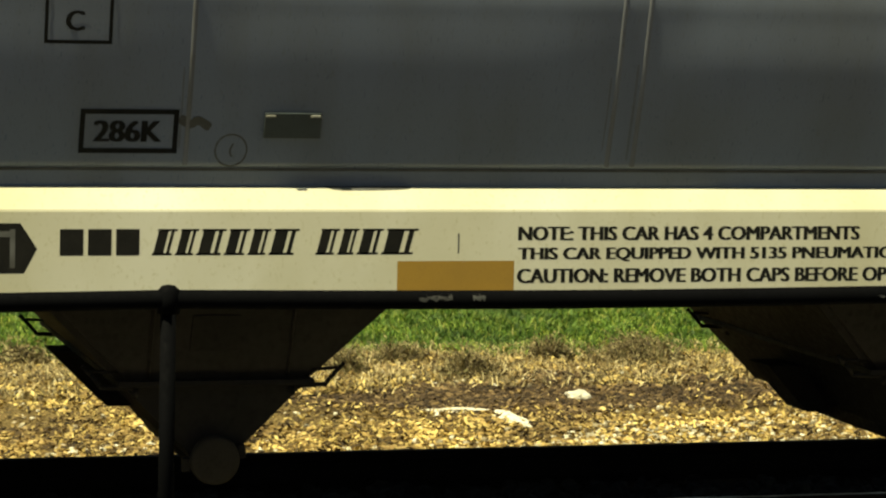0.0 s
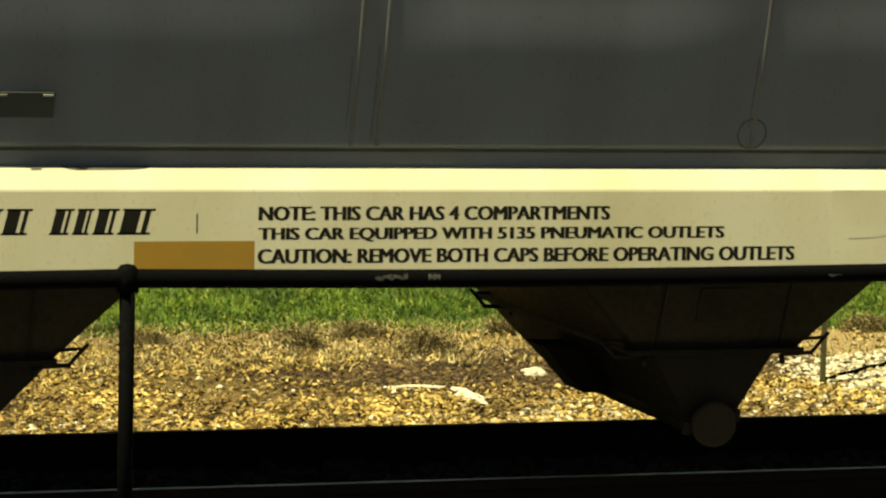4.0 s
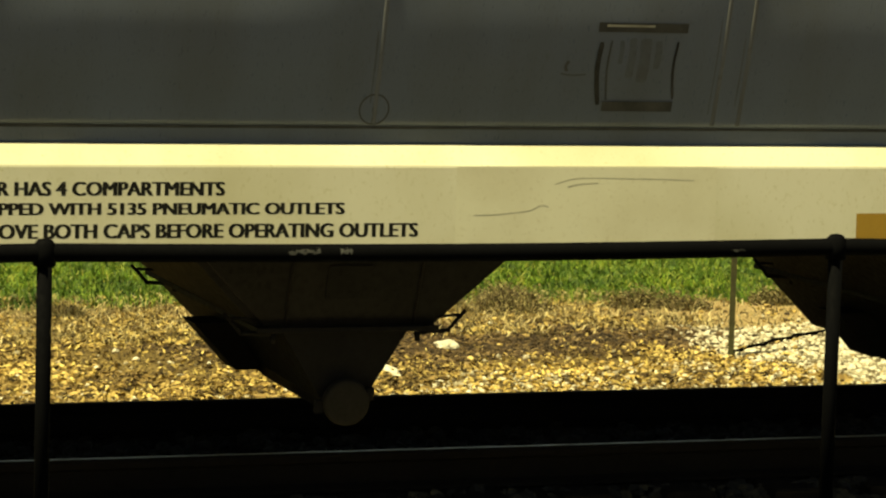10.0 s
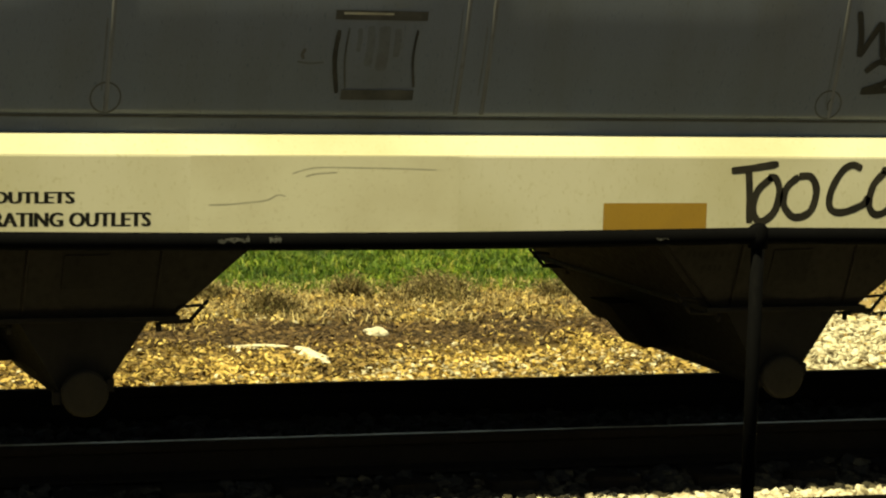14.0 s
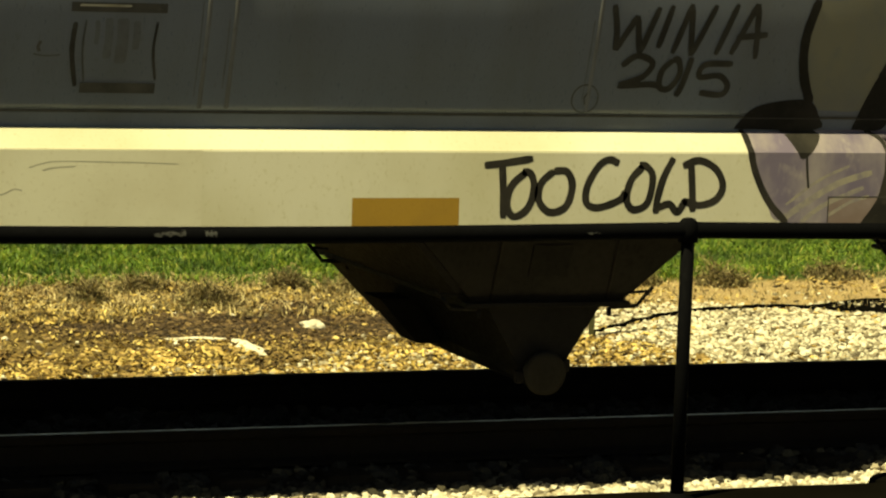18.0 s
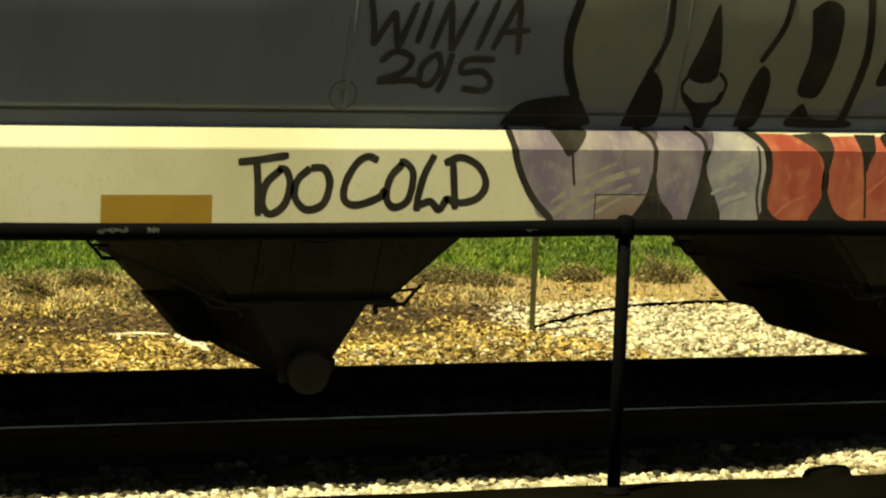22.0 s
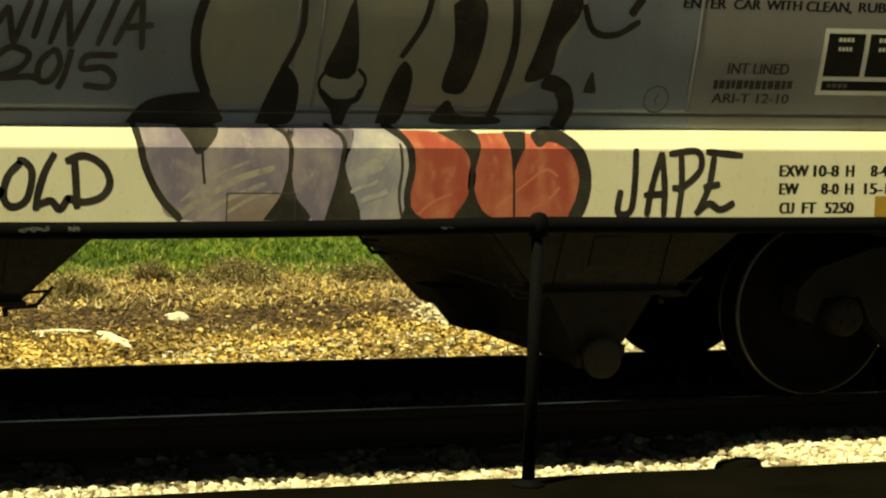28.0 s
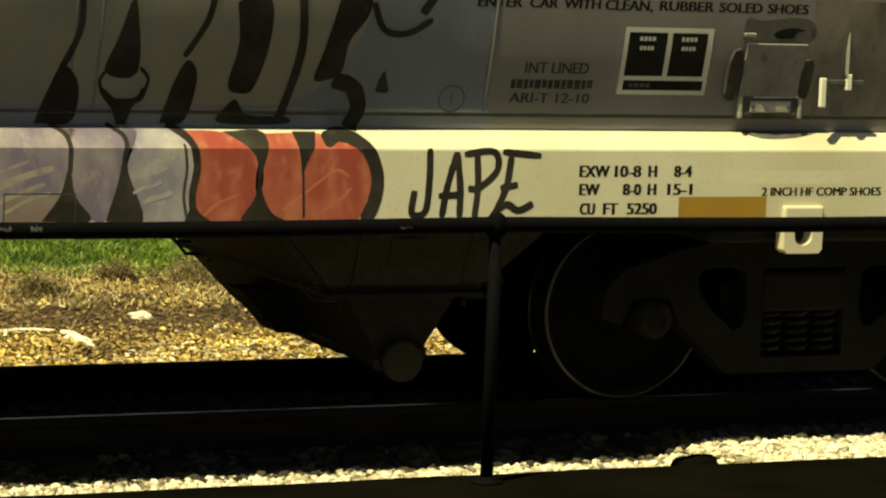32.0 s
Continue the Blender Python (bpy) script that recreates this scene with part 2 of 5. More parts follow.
def ground_material():
    m, nt, b = shader("soil_gravel_and_turf", 0.95)
    b.inputs["Specular IOR Level"].default_value = 0.1
    tc = nt.nodes.new("ShaderNodeTexCoord")
    vec = tc.outputs["Object"]
    sep = nt.nodes.new("ShaderNodeSeparateXYZ")
    nt.links.new(vec, sep.inputs[0])
    wob = noise_of(nt, vec, 1.3, 4)
    fine = noise_of(nt, vec, 34, 6, 0.8)

    def calc(op, a, c):
        n = nt.nodes.new("ShaderNodeMath")
        n.operation = op
        for s, v in zip(n.inputs, (a, c)):
            if isinstance(v, (int, float)):
                s.default_value = v
            else:
                nt.links.new(v, s)
        return n.outputs[0]

    def step(v, lo, hi):
        n = node(nt, "ShaderNodeMapRange", From_Min=lo, From_Max=hi)
        n.interpolation_type = "SMOOTHSTEP"
        nt.links.new(v, n.inputs["Value"])
        return n.outputs[0]

    y = calc("ADD", sep.outputs[1], calc("MULTIPLY", calc("SUBTRACT", wob, 0.5), 1.3))
    y = calc("ADD", y, calc("MULTIPLY", calc("SUBTRACT", fine, 0.5), 0.35))
    x = calc("ADD", sep.outputs[0], calc("MULTIPLY", calc("SUBTRACT", wob, 0.5), 1.0))
    gravel = ramp(nt, fine, [(0.34, (0.06, 0.05, 0.035)), (0.55, (0.20, 0.17, 0.125)), (0.75, (0.46, 0.42, 0.33))])
    dirt = ramp(nt, fine, [(0.34, (0.022, 0.014, 0.007)), (0.5, (0.052, 0.034, 0.017)), (0.64, (0.095, 0.064, 0.033)), (0.8, (0.24, 0.175, 0.095))])
    sand = ramp(nt, fine, [(0.3, (0.22, 0.155, 0.08)), (0.5, (0.42, 0.31, 0.165)), (0.7, (0.58, 0.46, 0.26))])
    turf = ramp(nt, fine, [(0.3, (0.02, 0.04, 0.01)), (0.7, (0.07, 0.12, 0.03))])
    right = step(x, 5.0, 5.9)
    tan = ramp(nt, fine, [(0.36, (0.04, 0.026, 0.012)), (0.48, (0.15, 0.105, 0.045)), (0.6, (0.30, 0.22, 0.10)), (0.76, (0.52, 0.42, 0.22))])
    bare = calc("MULTIPLY", calc("SUBTRACT", step(y, 3.45, 3.9), step(y, 4.85, 5.25)), step(x, 0.9, 2.1))
    far_left = mix(nt, bare, tan, dirt)
    far_left = mix(nt, calc("MULTIPLY", step(y, 4.6, 5.2), 0.6), far_left, sand)
    far_right = mix(nt, step(y, 4.5, 4.8), gravel, sand)
    c = mix(nt, right, far_left, far_right)
    c = mix(nt, step(y, 6.0, 6.4), c, turf)
    # shade under the car, painted as a dark band along the track bed
    bed_shade = ramp(nt, fine, [(0.3, (0.010, 0.008, 0.006)), (0.7, (0.04, 0.033, 0.026))])
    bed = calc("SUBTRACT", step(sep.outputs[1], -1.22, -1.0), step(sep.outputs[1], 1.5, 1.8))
    c = mix(nt, bed, c, bed_shade)
    nt.links.new(c, b.inputs["Base Color"])
    bump(nt, b, fine, 0.8, 0.03)
    return m


M_GROUND = ground_material()


# ---- mesh helpers ----
def box(bm, x0, x1, y0, y1, z0, z1, bevel=0.0):
    vs = [bm.verts.new(p) for p in ((x0, y0, z0), (x1, y0, z0), (x1, y1, z0), (x0, y1, z0), (x0, y0, z1), (x1, y0, z1), (x1, y1, z1), (x0, y1, z1))]
    fs = [bm.faces.new([vs[i] for i in q]) for q in ((3, 2, 1, 0), (4, 5, 6, 7), (0, 1, 5, 4), (1, 2, 6, 5), (2, 3, 7, 6), (3, 0, 4, 7))]
    if bevel:
        es = list({e for f in fs for e in f.edges})
        bmesh.ops.bevel(bm, geom=es, offset=bevel, segments=2, affect="EDGES", profile=0.5)
    return bm


def tube(bm, a, b, ra, rb=None, n=16, caps=True):
    a, b = Vector(a), Vector(b)
    rb = ra if rb is None else rb
    m = (b - a).to_track_quat("Z", "Y").to_matrix()
    rings = []
    for p, r in ((a, ra), (b, rb)):
        rings.append([bm.verts.new(p + m @ Vector((r * math.cos(k * math.tau / n), r * math.sin(k * math.tau / n), 0))) for k in range(n)])
    for k in range(n):
        f = bm.faces.new((rings[0][k], rings[0][(k + 1) % n], rings[1][(k + 1) % n], rings[1][k]))
        f.smooth = True
    if caps:
        bm.faces.new(rings[0][::-1])
        bm.faces.new(rings[1])
    return bm


def lathe(bm, axis_point, prof, n=48, smooth=True):
    """Rings round the y axis: prof holds (y, radius)."""
    cx, cz = axis_point
    rings = []
    for y, r in prof:
        rings.append([bm.verts.new((cx + r * math.cos(k * math.tau / n), y, cz + r * math.sin(k * math.tau / n))) for k in range(n)])
    for a, b in zip(rings, rings[1:]):
        for k in range(n):
            f = bm.faces.new((a[k], a[(k + 1) % n], b[(k + 1) % n], b[k]))
            f.smooth = smooth
    bm.faces.new(rings[0][::-1])
    bm.faces.new(rings[-1])
    return bm


def along_x(bm, outline, x0, x1, steps=1, smooth=False):
    """A closed outline of (y, z) drawn out from x0 to x1."""
    rings = []
    for i in range(steps + 1):
        x = x0 + (x1 - x0) * i / steps
        rings.append([bm.verts.new((x, y, z)) for y, z in outline])
    n = len(outline)
    for a, b in zip(rings, rings[1:]):
        for k in range(n):
            f = bm.faces.new((a[k], a[(k + 1) % n], b[(k + 1) % n], b[k]))
            f.smooth = smooth
    bm.faces.new(rings[0][::-1])
    bm.faces.new(rings[-1])
    bmesh.ops.recalc_face_normals(bm, faces=bm.faces)
    return bm


def along_y(bm, outline, y0, y1):
    """A closed outline of (x, z) drawn out from y0 to y1."""
    a = [bm.verts.new((x, y0, z)) for x, z in outline]
    b = [bm.verts.new((x, y1, z)) for x, z in outline]
    n = len(outline)
    for k in range(n):
        bm.faces.new((a[k], a[(k + 1) % n], b[(k + 1) % n], b[k]))
    bm.faces.new(a[::-1])
    bm.faces.new(b)
    bmesh.ops.recalc_face_normals(bm, faces=bm.faces)
    return bm


def mesh_of(name, bm, *materials):
    me = bpy.data.meshes.new(name)
    bm.to_mesh(me)
    bm.free()
    for m in materials:
        me.materials.append(m)
    return me


def part(name, bm, material, parent, label=""):
    ob = new(name, mesh_of(name, bm, material))
    ob.parent = parent
    return tagged(ob, label)


def thing(name, bm, material, label, category, group="", kind=""):
    return tagged(new(name, mesh_of(name, bm, material)), label, category, group, kind)


def base(name, label, category, group="", kind=""):
    return tagged(new(name), label, category, group, kind)


def scatter(name, verts, faces, material, label, category):
    """Many loose pieces in one mesh, from arrays."""
    me = bpy.data.meshes.new(name)
    me.from_pydata(verts.tolist(), [], faces.tolist())
    me.materials.append(material)
    return tagged(new(name, me), label, category, kind="stuff")


# ---- ground and track ----
def smooth01(v):
    v = min(max(v, 0.0), 1.0)
    return v * v * (3 - 2 * v)


def ground_z(x, y):
    z = -0.185 - 0.11 * smooth01((y - 1.3) / 0.8) + 0.035 * smooth01((y - 2.35) / 0.7)
    n = noise.noise(Vector((x * 0.7, y * 0.7, 0))) * 0.02 + noise.noise(Vector((x * 2.7, y * 2.7, 5))) * 0.014
    near = smooth01((abs(y) - 1.2) / 0.5) * smooth01((40 - abs(x)) / 10)
    if y < -0.8:
        z -= (0.066 - 0.078 * smooth01((x - 4.15) / 0.5)) * smooth01((-0.8 - y) / 0.3)
    if y < -1.9:
        z -= 0.1 * smooth01((-1.9 - y) / 0.3)
        near *= 0.0
    return z + n * near


def lines(lo, hi, step, far):
    mid = list(np.arange(lo, hi + 1e-6, step))
    out, d, s = [], step, 1.35
    p = hi
    while p < far:
        d *= s
        p += d
        out.append(p)
    left, d, p = [], step, lo
    while p > -far:
        d *= s
        p -= d
        left.append(p)
    return left[::-1] + mid + out


def build_ground():
    xs, ys = lines(-3, 12, 0.1, 900), lines(-2.4, 9, 0.1, 900)
    verts = [(x, y, ground_z(x, y)) for y in ys for x in xs]
    w = len(xs)
    faces = [(j * w + i, j * w + i + 1, (j + 1) * w + i + 1, (j + 1) * w + i) for j in range(len(ys) - 1) for i in range(w - 1)]
    me = bpy.data.meshes.new("ground")
    me.from_pydata(verts, [], faces)
    me.materials.append(M_GROUND)
    for p in me.polygons:
        p.use_smooth = True
    tagged(new("ground", me), "pale gravel, brown dirt and green turf beside a railway track", "ground", kind="structure")


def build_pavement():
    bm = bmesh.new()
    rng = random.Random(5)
    # strip and sheet stop short of unseen pale ground, left bare to bounce light
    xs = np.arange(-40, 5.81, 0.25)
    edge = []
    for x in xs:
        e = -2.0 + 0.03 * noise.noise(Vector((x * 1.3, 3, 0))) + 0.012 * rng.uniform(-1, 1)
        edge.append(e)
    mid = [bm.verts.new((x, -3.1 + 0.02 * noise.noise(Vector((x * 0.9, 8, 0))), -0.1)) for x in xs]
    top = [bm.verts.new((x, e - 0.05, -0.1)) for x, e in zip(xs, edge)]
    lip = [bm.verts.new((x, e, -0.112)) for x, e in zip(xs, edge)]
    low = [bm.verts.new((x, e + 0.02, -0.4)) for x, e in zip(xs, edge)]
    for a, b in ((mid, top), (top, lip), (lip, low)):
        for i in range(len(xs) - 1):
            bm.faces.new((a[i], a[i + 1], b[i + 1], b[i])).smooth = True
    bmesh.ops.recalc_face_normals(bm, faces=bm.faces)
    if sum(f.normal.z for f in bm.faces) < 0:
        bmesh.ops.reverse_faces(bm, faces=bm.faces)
    # the shade on this strip comes from its colour, nothing casts it
    thing("pavement", bm, M_SHADED_ASPHALT, "asphalt walkway strip with a ragged edge, shade put into its near-black colour", "pavement", kind="structure")
    # unseen asphalt sheet added so sunlight bounces up onto the car side
    bm = bmesh.new()
    box(bm, -40, 5.75, -60, -3.05, -0.4, -0.104)
    thing("road", bm, M_LOT, "grey weathered asphalt out of view, added to bounce light onto the car", "road", kind="structure")
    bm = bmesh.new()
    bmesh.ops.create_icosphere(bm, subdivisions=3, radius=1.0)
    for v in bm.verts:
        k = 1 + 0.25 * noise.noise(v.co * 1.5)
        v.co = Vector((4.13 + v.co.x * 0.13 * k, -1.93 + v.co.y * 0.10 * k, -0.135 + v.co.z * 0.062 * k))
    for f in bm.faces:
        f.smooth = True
    thing("asphalt_lump", bm, M_SHADED_ASPHALT, "dark lump on the walkway edge in the same shade-darkened asphalt", "asphalt lump")


def build_track():
    track = base("track", "railway track with rusty rails on timber sleepers", "railway track", kind="structure")
    half = [(0.0, -0.172), (0.07, -0.172), (0.07, -0.16), (0.012, -0.14), (0.009, -0.055), (0.034, -0.042), (0.037, -0.012), (0.030, -0.002), (0.018, 0.0)]
    outline = [(-y, z) for y, z in half[::-1]] + half[1:]
    for side in (-1, 1):
        bm = bmesh.new()
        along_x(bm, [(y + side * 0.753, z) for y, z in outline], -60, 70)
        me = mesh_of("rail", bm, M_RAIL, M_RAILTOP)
        # only the near head is polished; the far one's lack of glint is painted
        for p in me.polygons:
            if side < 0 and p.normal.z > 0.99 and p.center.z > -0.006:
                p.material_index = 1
        ob = new("rail", me)
        ob.parent = track
        tagged(ob, "steel rail with rusty web and worn top")
    rng = random.Random(2)
    shared = []
    for k in range(4):
        bm = bmesh.new()
        box(bm, -0.115, 0.115, -1.08, 1.08, -0.16, 0.0, 0.012)
        for v in bm.verts:
            v.co += Vector((rng.uniform(-1, 1), rng.uniform(-1, 1), rng.uniform(-1, 0.3))) * 0.006
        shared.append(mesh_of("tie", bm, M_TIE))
    for i in range(70):
        ob = new("tie", shared[i % 4])
        ob.parent = track
        ob.location = (-12.2 + i * 0.5 + rng.uniform(-0.02, 0.02), rng.uniform(-0.03, 0.03), -0.174)


build_ground()
build_pavement()
build_track()


# ---- pipe railing ----
def build_railing():
    rail = base("pipe_railing", "steel pipe railing along the walkway, shade put into its black paint", "railing")
    y = -2.224
    xs = [2.885 + 3.302 * k for k in range(-4, 5)]
    for a, b in zip(xs, xs[1:]):
        bm = bmesh.new()
        n = 12
        pts = [(a + (b - a) * i / n, y, 1.066 - 0.012 * math.sin(math.pi * i / n)) for i in range(n + 1)]
        for p, q in zip(pts, pts[1:]):
            tube(bm, p, q, 0.036, n=20, caps=False)
        bmesh.ops.remove_doubles(bm, verts=bm.verts[:], dist=0.001)
        part("top_rail", bm, M_SHADED_BLACK, rail)
    for x in xs:
        bm = bmesh.new()
        tube(bm, (x, y, -0.11), (x, y, 1.05), 0.0295, n=20)
        post = part("post", bm, M_SHADED_BLACK, rail)
        bm = bmesh.new()
        lathe_z(bm, x, y, [(1.015, 0.043), (1.07, 0.046), (1.10, 0.040), (1.116, 0.026), (1.121, 0.004)])
        part("cap", bm, M_SHADED_BLACK, post, "domed pipe fitting")
        bm = bmesh.new()
        lathe_z(bm, x, y, [(-0.102, 0.075), (-0.09, 0.075), (-0.082, 0.04), (-0.07, 0.036)])
        part("foot", bm, M_SHADED_BLACK, post)
    rng = random.Random(9)
    for x0, w in ((0.53, 0.13), (0.74, 0.05), (2.40, 0.06)):
        bm = bmesh.new()
        n = 10
        rows = []
        for i in range(n + 1):
            lo, hi = rng.uniform(-5, 18), rng.uniform(24, 48)
            rows.append([bm.verts.new((x0 + w * i / n, y - 0.0368 * math.cos(radians(a)), 1.0545 + 0.0368 * math.sin(radians(a)))) for a in (lo, (lo + hi) / 2, hi)])
        for p, q in zip(rows, rows[1:]):
            for k in (0, 1):
                bm.faces.new((p[k], q[k], q[k + 1], p[k + 1]))
        part("scrape", bm, M_SCUFF, rail, "bare scraped metal")


def lathe_z(bm, cx, cy, prof, n=20):
    rings = []
    for z, r in prof:
        rings.append([bm.verts.new((cx + r * math.cos(k * math.tau / n), cy + r * math.sin(k * math.tau / n), z)) for k in range(n)])
    for a, b in zip(rings, rings[1:]):
        for k in range(n):
            bm.faces.new((a[k], a[(k + 1) % n], b[(k + 1) % n], b[k])).smooth = True
    bm.faces.new(rings[0][::-1])
    bm.faces.new(rings[-1])
    return bm


build_railing()


# ---- covered hopper car; its own space: x along the car, z from the rail top ----
SHELL = [(-1.426, 1.50), (-1.474, 1.65), (-1.523, 1.80), (-1.5655, 1.95), (-1.603, 2.10), (-1.625, 2.20), (-1.632, 2.32), (-1.632, 2.45)]
SIDE = [(-1.507, 0.99), (-1.507, 1.34), (-1.443, 1.421), (-1.403, 1.427), (-1.424, 1.495), (-1.429, 1.507)] + SHELL[1:]
SEAMS = (-3.05, -1.72, -0.21, 1.60, 3.30, 4.90, 6.635, 8.195, 10.175, 12.9)
CAR_X0, CAR_X1 = -4.1, 14.0
HOPPERS = (0.0, 3.315, 6.633, 9.951)


def spread(points, n=8):
    """Catmull-Rom curve through points of a plane."""
    pts = [Vector(p) for p in points]
    out = []
    for i in range(len(pts) - 1):
        p0 = pts[i - 1] if i else pts[0] * 2 - pts[1]
        p3 = pts[i + 2] if i + 2 < len(pts) else pts[-1] * 2 - pts[-2]
        for k in range(n):
            t = k / n
            out.append(0.5 * (2 * pts[i] + (pts[i + 1] - p0) * t + (2 * p0 - 5 * pts[i] + 4 * pts[i + 1] - p3) * t * t + (3 * pts[i] - p0 - 3 * pts[i + 1] + p3) * t ** 3))
    out.append(pts[-1])
    return out


def smooth_shell():
    """The shell's outline above the flange, with its curve filled in."""
    return [tuple(p) for p in spread(SHELL + [(-1.61, 2.75), (-1.48, 3.3)], n=5)]


def side_y(z):
    if z > 1.507:
        return float(np.interp(z, SHELL_Z, SHELL_Y))
    return float(np.interp(z, [p[1] for p in SIDE], [p[0] for p in SIDE]))


def flatter(x):
    """How much less each sheet leans out towards its top."""
    for x0, x1, a in FLATTER:
        if x0 <= x <= x1:
            return a * smooth01((x - x0) / 0.30) * smooth01((x1 - x) / 0.6)
    return 0.0


FLATTER = ((-1.66, -0.21, 0.005), (-0.21, 1.545, 0.007), (1.655, 3.3, 0.013), (3.3, 4.84, 0.007), (4.96, 6.635, 0.008), (6.66, 8.135, 0.007), (8.255, 9.9, 0.007))


def pillow(x, z):
    """The sheets of the body bulge a little between the seams."""
    d = min(abs(x - s) for s in SEAMS)
    end = smooth01((x - 9.25) / 0.95)
    bulge = 0.0085 * (1 - 0.85 * end) * (1 - math.exp(-(d / 0.20) ** 2)) * smooth01((z - 1.55) / 0.25) * smooth01((2.5 - z) / 0.9)
    upright = 0.046 * (smooth01((z - 1.40) / 0.88) - 0.036) * end if z > 1.5 else 0.0
    return bulge + flatter(x) * (0.35 * smooth01((z - 1.56) / 0.3) - smooth01((z - 1.9) / 0.32)) - upright


SHELL_Y, SHELL_Z = [p[0] for p in smooth_shell()], [p[1] for p in smooth_shell()]

car = base("covered_hopper_car", "grey covered hopper railcar with cream side sill and graffiti", "railcar")


def build_body():
    near = [tuple(p) for p in spread(SHELL + [(-1.61, 2.75), (-1.48, 3.3), (-1.22, 3.85), (-0.85, 4.25), (-0.42, 4.48), (0.0, 4.56)], n=5)]
    outline = near + [(-y, z) for y, z in near[-2::-1]]
    xs = [CAR_X0 + 0.9 + 0.045 * k for k in range(int((CAR_X1 - CAR_X0 - 1.8) / 0.045) + 1)]
    xs = sorted(xs + [10.18 + 0.01 * k for k in range(5)])
    bm = bmesh.new()
    rings = []
    for x in xs:
        ring = []
        for y, z in outline:
            push = pillow(x, z)
            ring.append(bm.verts.new((x, y - push if y < -0.5 else (y + push if y > 0.5 else y), z)))
        rings.append(ring)
    n = len(outline)
    for a, b in zip(rings, rings[1:]):
        for k in range(n - 1):
            bm.faces.new((b[k], a[k], a[k + 1], b[k + 1])).smooth = True
        bm.faces.new((b[n - 1], a[n - 1], a[0], b[0]))
    for ring in (rings[0], rings[-1]):
        bm.faces.new([bm.verts.new(v.co) for v in ring])
    bmesh.ops.recalc_face_normals(bm, faces=bm.faces)
    part("body_shell", bm, M_BODY, car, "curved grey painted steel side")
    for s in (1, -1):
        bm = bmesh.new()
        o = [(-1.500, 0.99), (-1.507, 0.997), (-1.507, 1.333), (-1.5045, 1.342), (-1.497, 1.351), (-1.443, 1.421), (-1.36, 1.425), (-1.36, 1.40), (-1.42, 1.39), (-1.47, 1.33), (-1.47, 1.01), (-1.36, 1.01), (-1.36, 0.99)]
        along_x(bm, [(y * s, z) for y, z in o], CAR_X0, CAR_X1)
        part("side_sill", bm, M_SILL, car, "cream painted side sill")
        bm = bmesh.new()
        along_x(bm, [(-1.402 * s, 1.426), (-1.422 * s, 1.489), (-1.37 * s, 1.499), (-1.36 * s, 1.426)], CAR_X0 + 0.9, CAR_X1 - 0.9)
        part("bottom_flange", bm, M_BODY, car)
        # shadow line below the shell, drawn as a dark strip
        bm = bmesh.new()
        along_x(bm, [(-1.41 * s, 1.489), (-1.426 * s, 1.489), (-1.428 * s, 1.500), (-1.41 * s, 1.502)], CAR_X0 + 0.9, CAR_X1 - 0.9)
        part("joint_shade_strip", bm, M_LIP, car, "dark strip with the shadow line under the shell put into its colour")
    for x in (CAR_X0 + 0.1, CAR_X1 - 0.1):
        bm = bmesh.new()
        box(bm, x - 0.1, x + 0.1, -1.46, 1.46, 0.82, 1.40, 0.02)
        part("end_sill", bm, M_HOPPER, car)
        s = 1 if x > 5 else -1
        bm = bmesh.new()
        box(bm, min(x, x + s * 0.55), max(x, x + s * 0.55), -0.12, 0.12, 0.72, 0.96, 0.03)
        part("coupler", bm, M_TRUCK, car)
        bm = bmesh.new()
        box(bm, min(x, x - s * 3.1), max(x, x - s * 3.1), -0.3, 0.3, 0.9, 1.45, 0.02)
        part("stub_sill", bm, M_HOPPER, car)


def seam(x, w=0.013, h=0.0026):
    bm = bmesh.new()
    prof = [tuple(p) for p in spread(SHELL + [(-1.61, 2.75), (-1.48, 3.3)], n=6)]
    py, pz = [p[0] for p in prof], [p[1] for p in prof]
    rows = []
    for z in np.linspace(1.51, 2.9, 34):
        y = float(np.interp(z, pz, py)) - pillow(x, z)
        rows.append([bm.verts.new((x + dx, y - dy, z)) for dx, dy in ((-w, -0.002), (-w * 0.5, h), (w * 0.5, h), (w, -0.002))])
    for a, b in zip(rows, rows[1:]):
        for k in range(3):
            bm.faces.new((a[k], a[k + 1], b[k + 1], b[k])).smooth = True
    part("weld_seam", bm, M_SEAM, car)


build_body()
for x in (-0.21, 1.545, 1.655, 3.30, 4.84, 4.96, 6.635, 8.135, 8.255, 10.175, -1.78, -1.66):
    seam(x)


def half_top(z):
    return 0.987 * z - 0.196


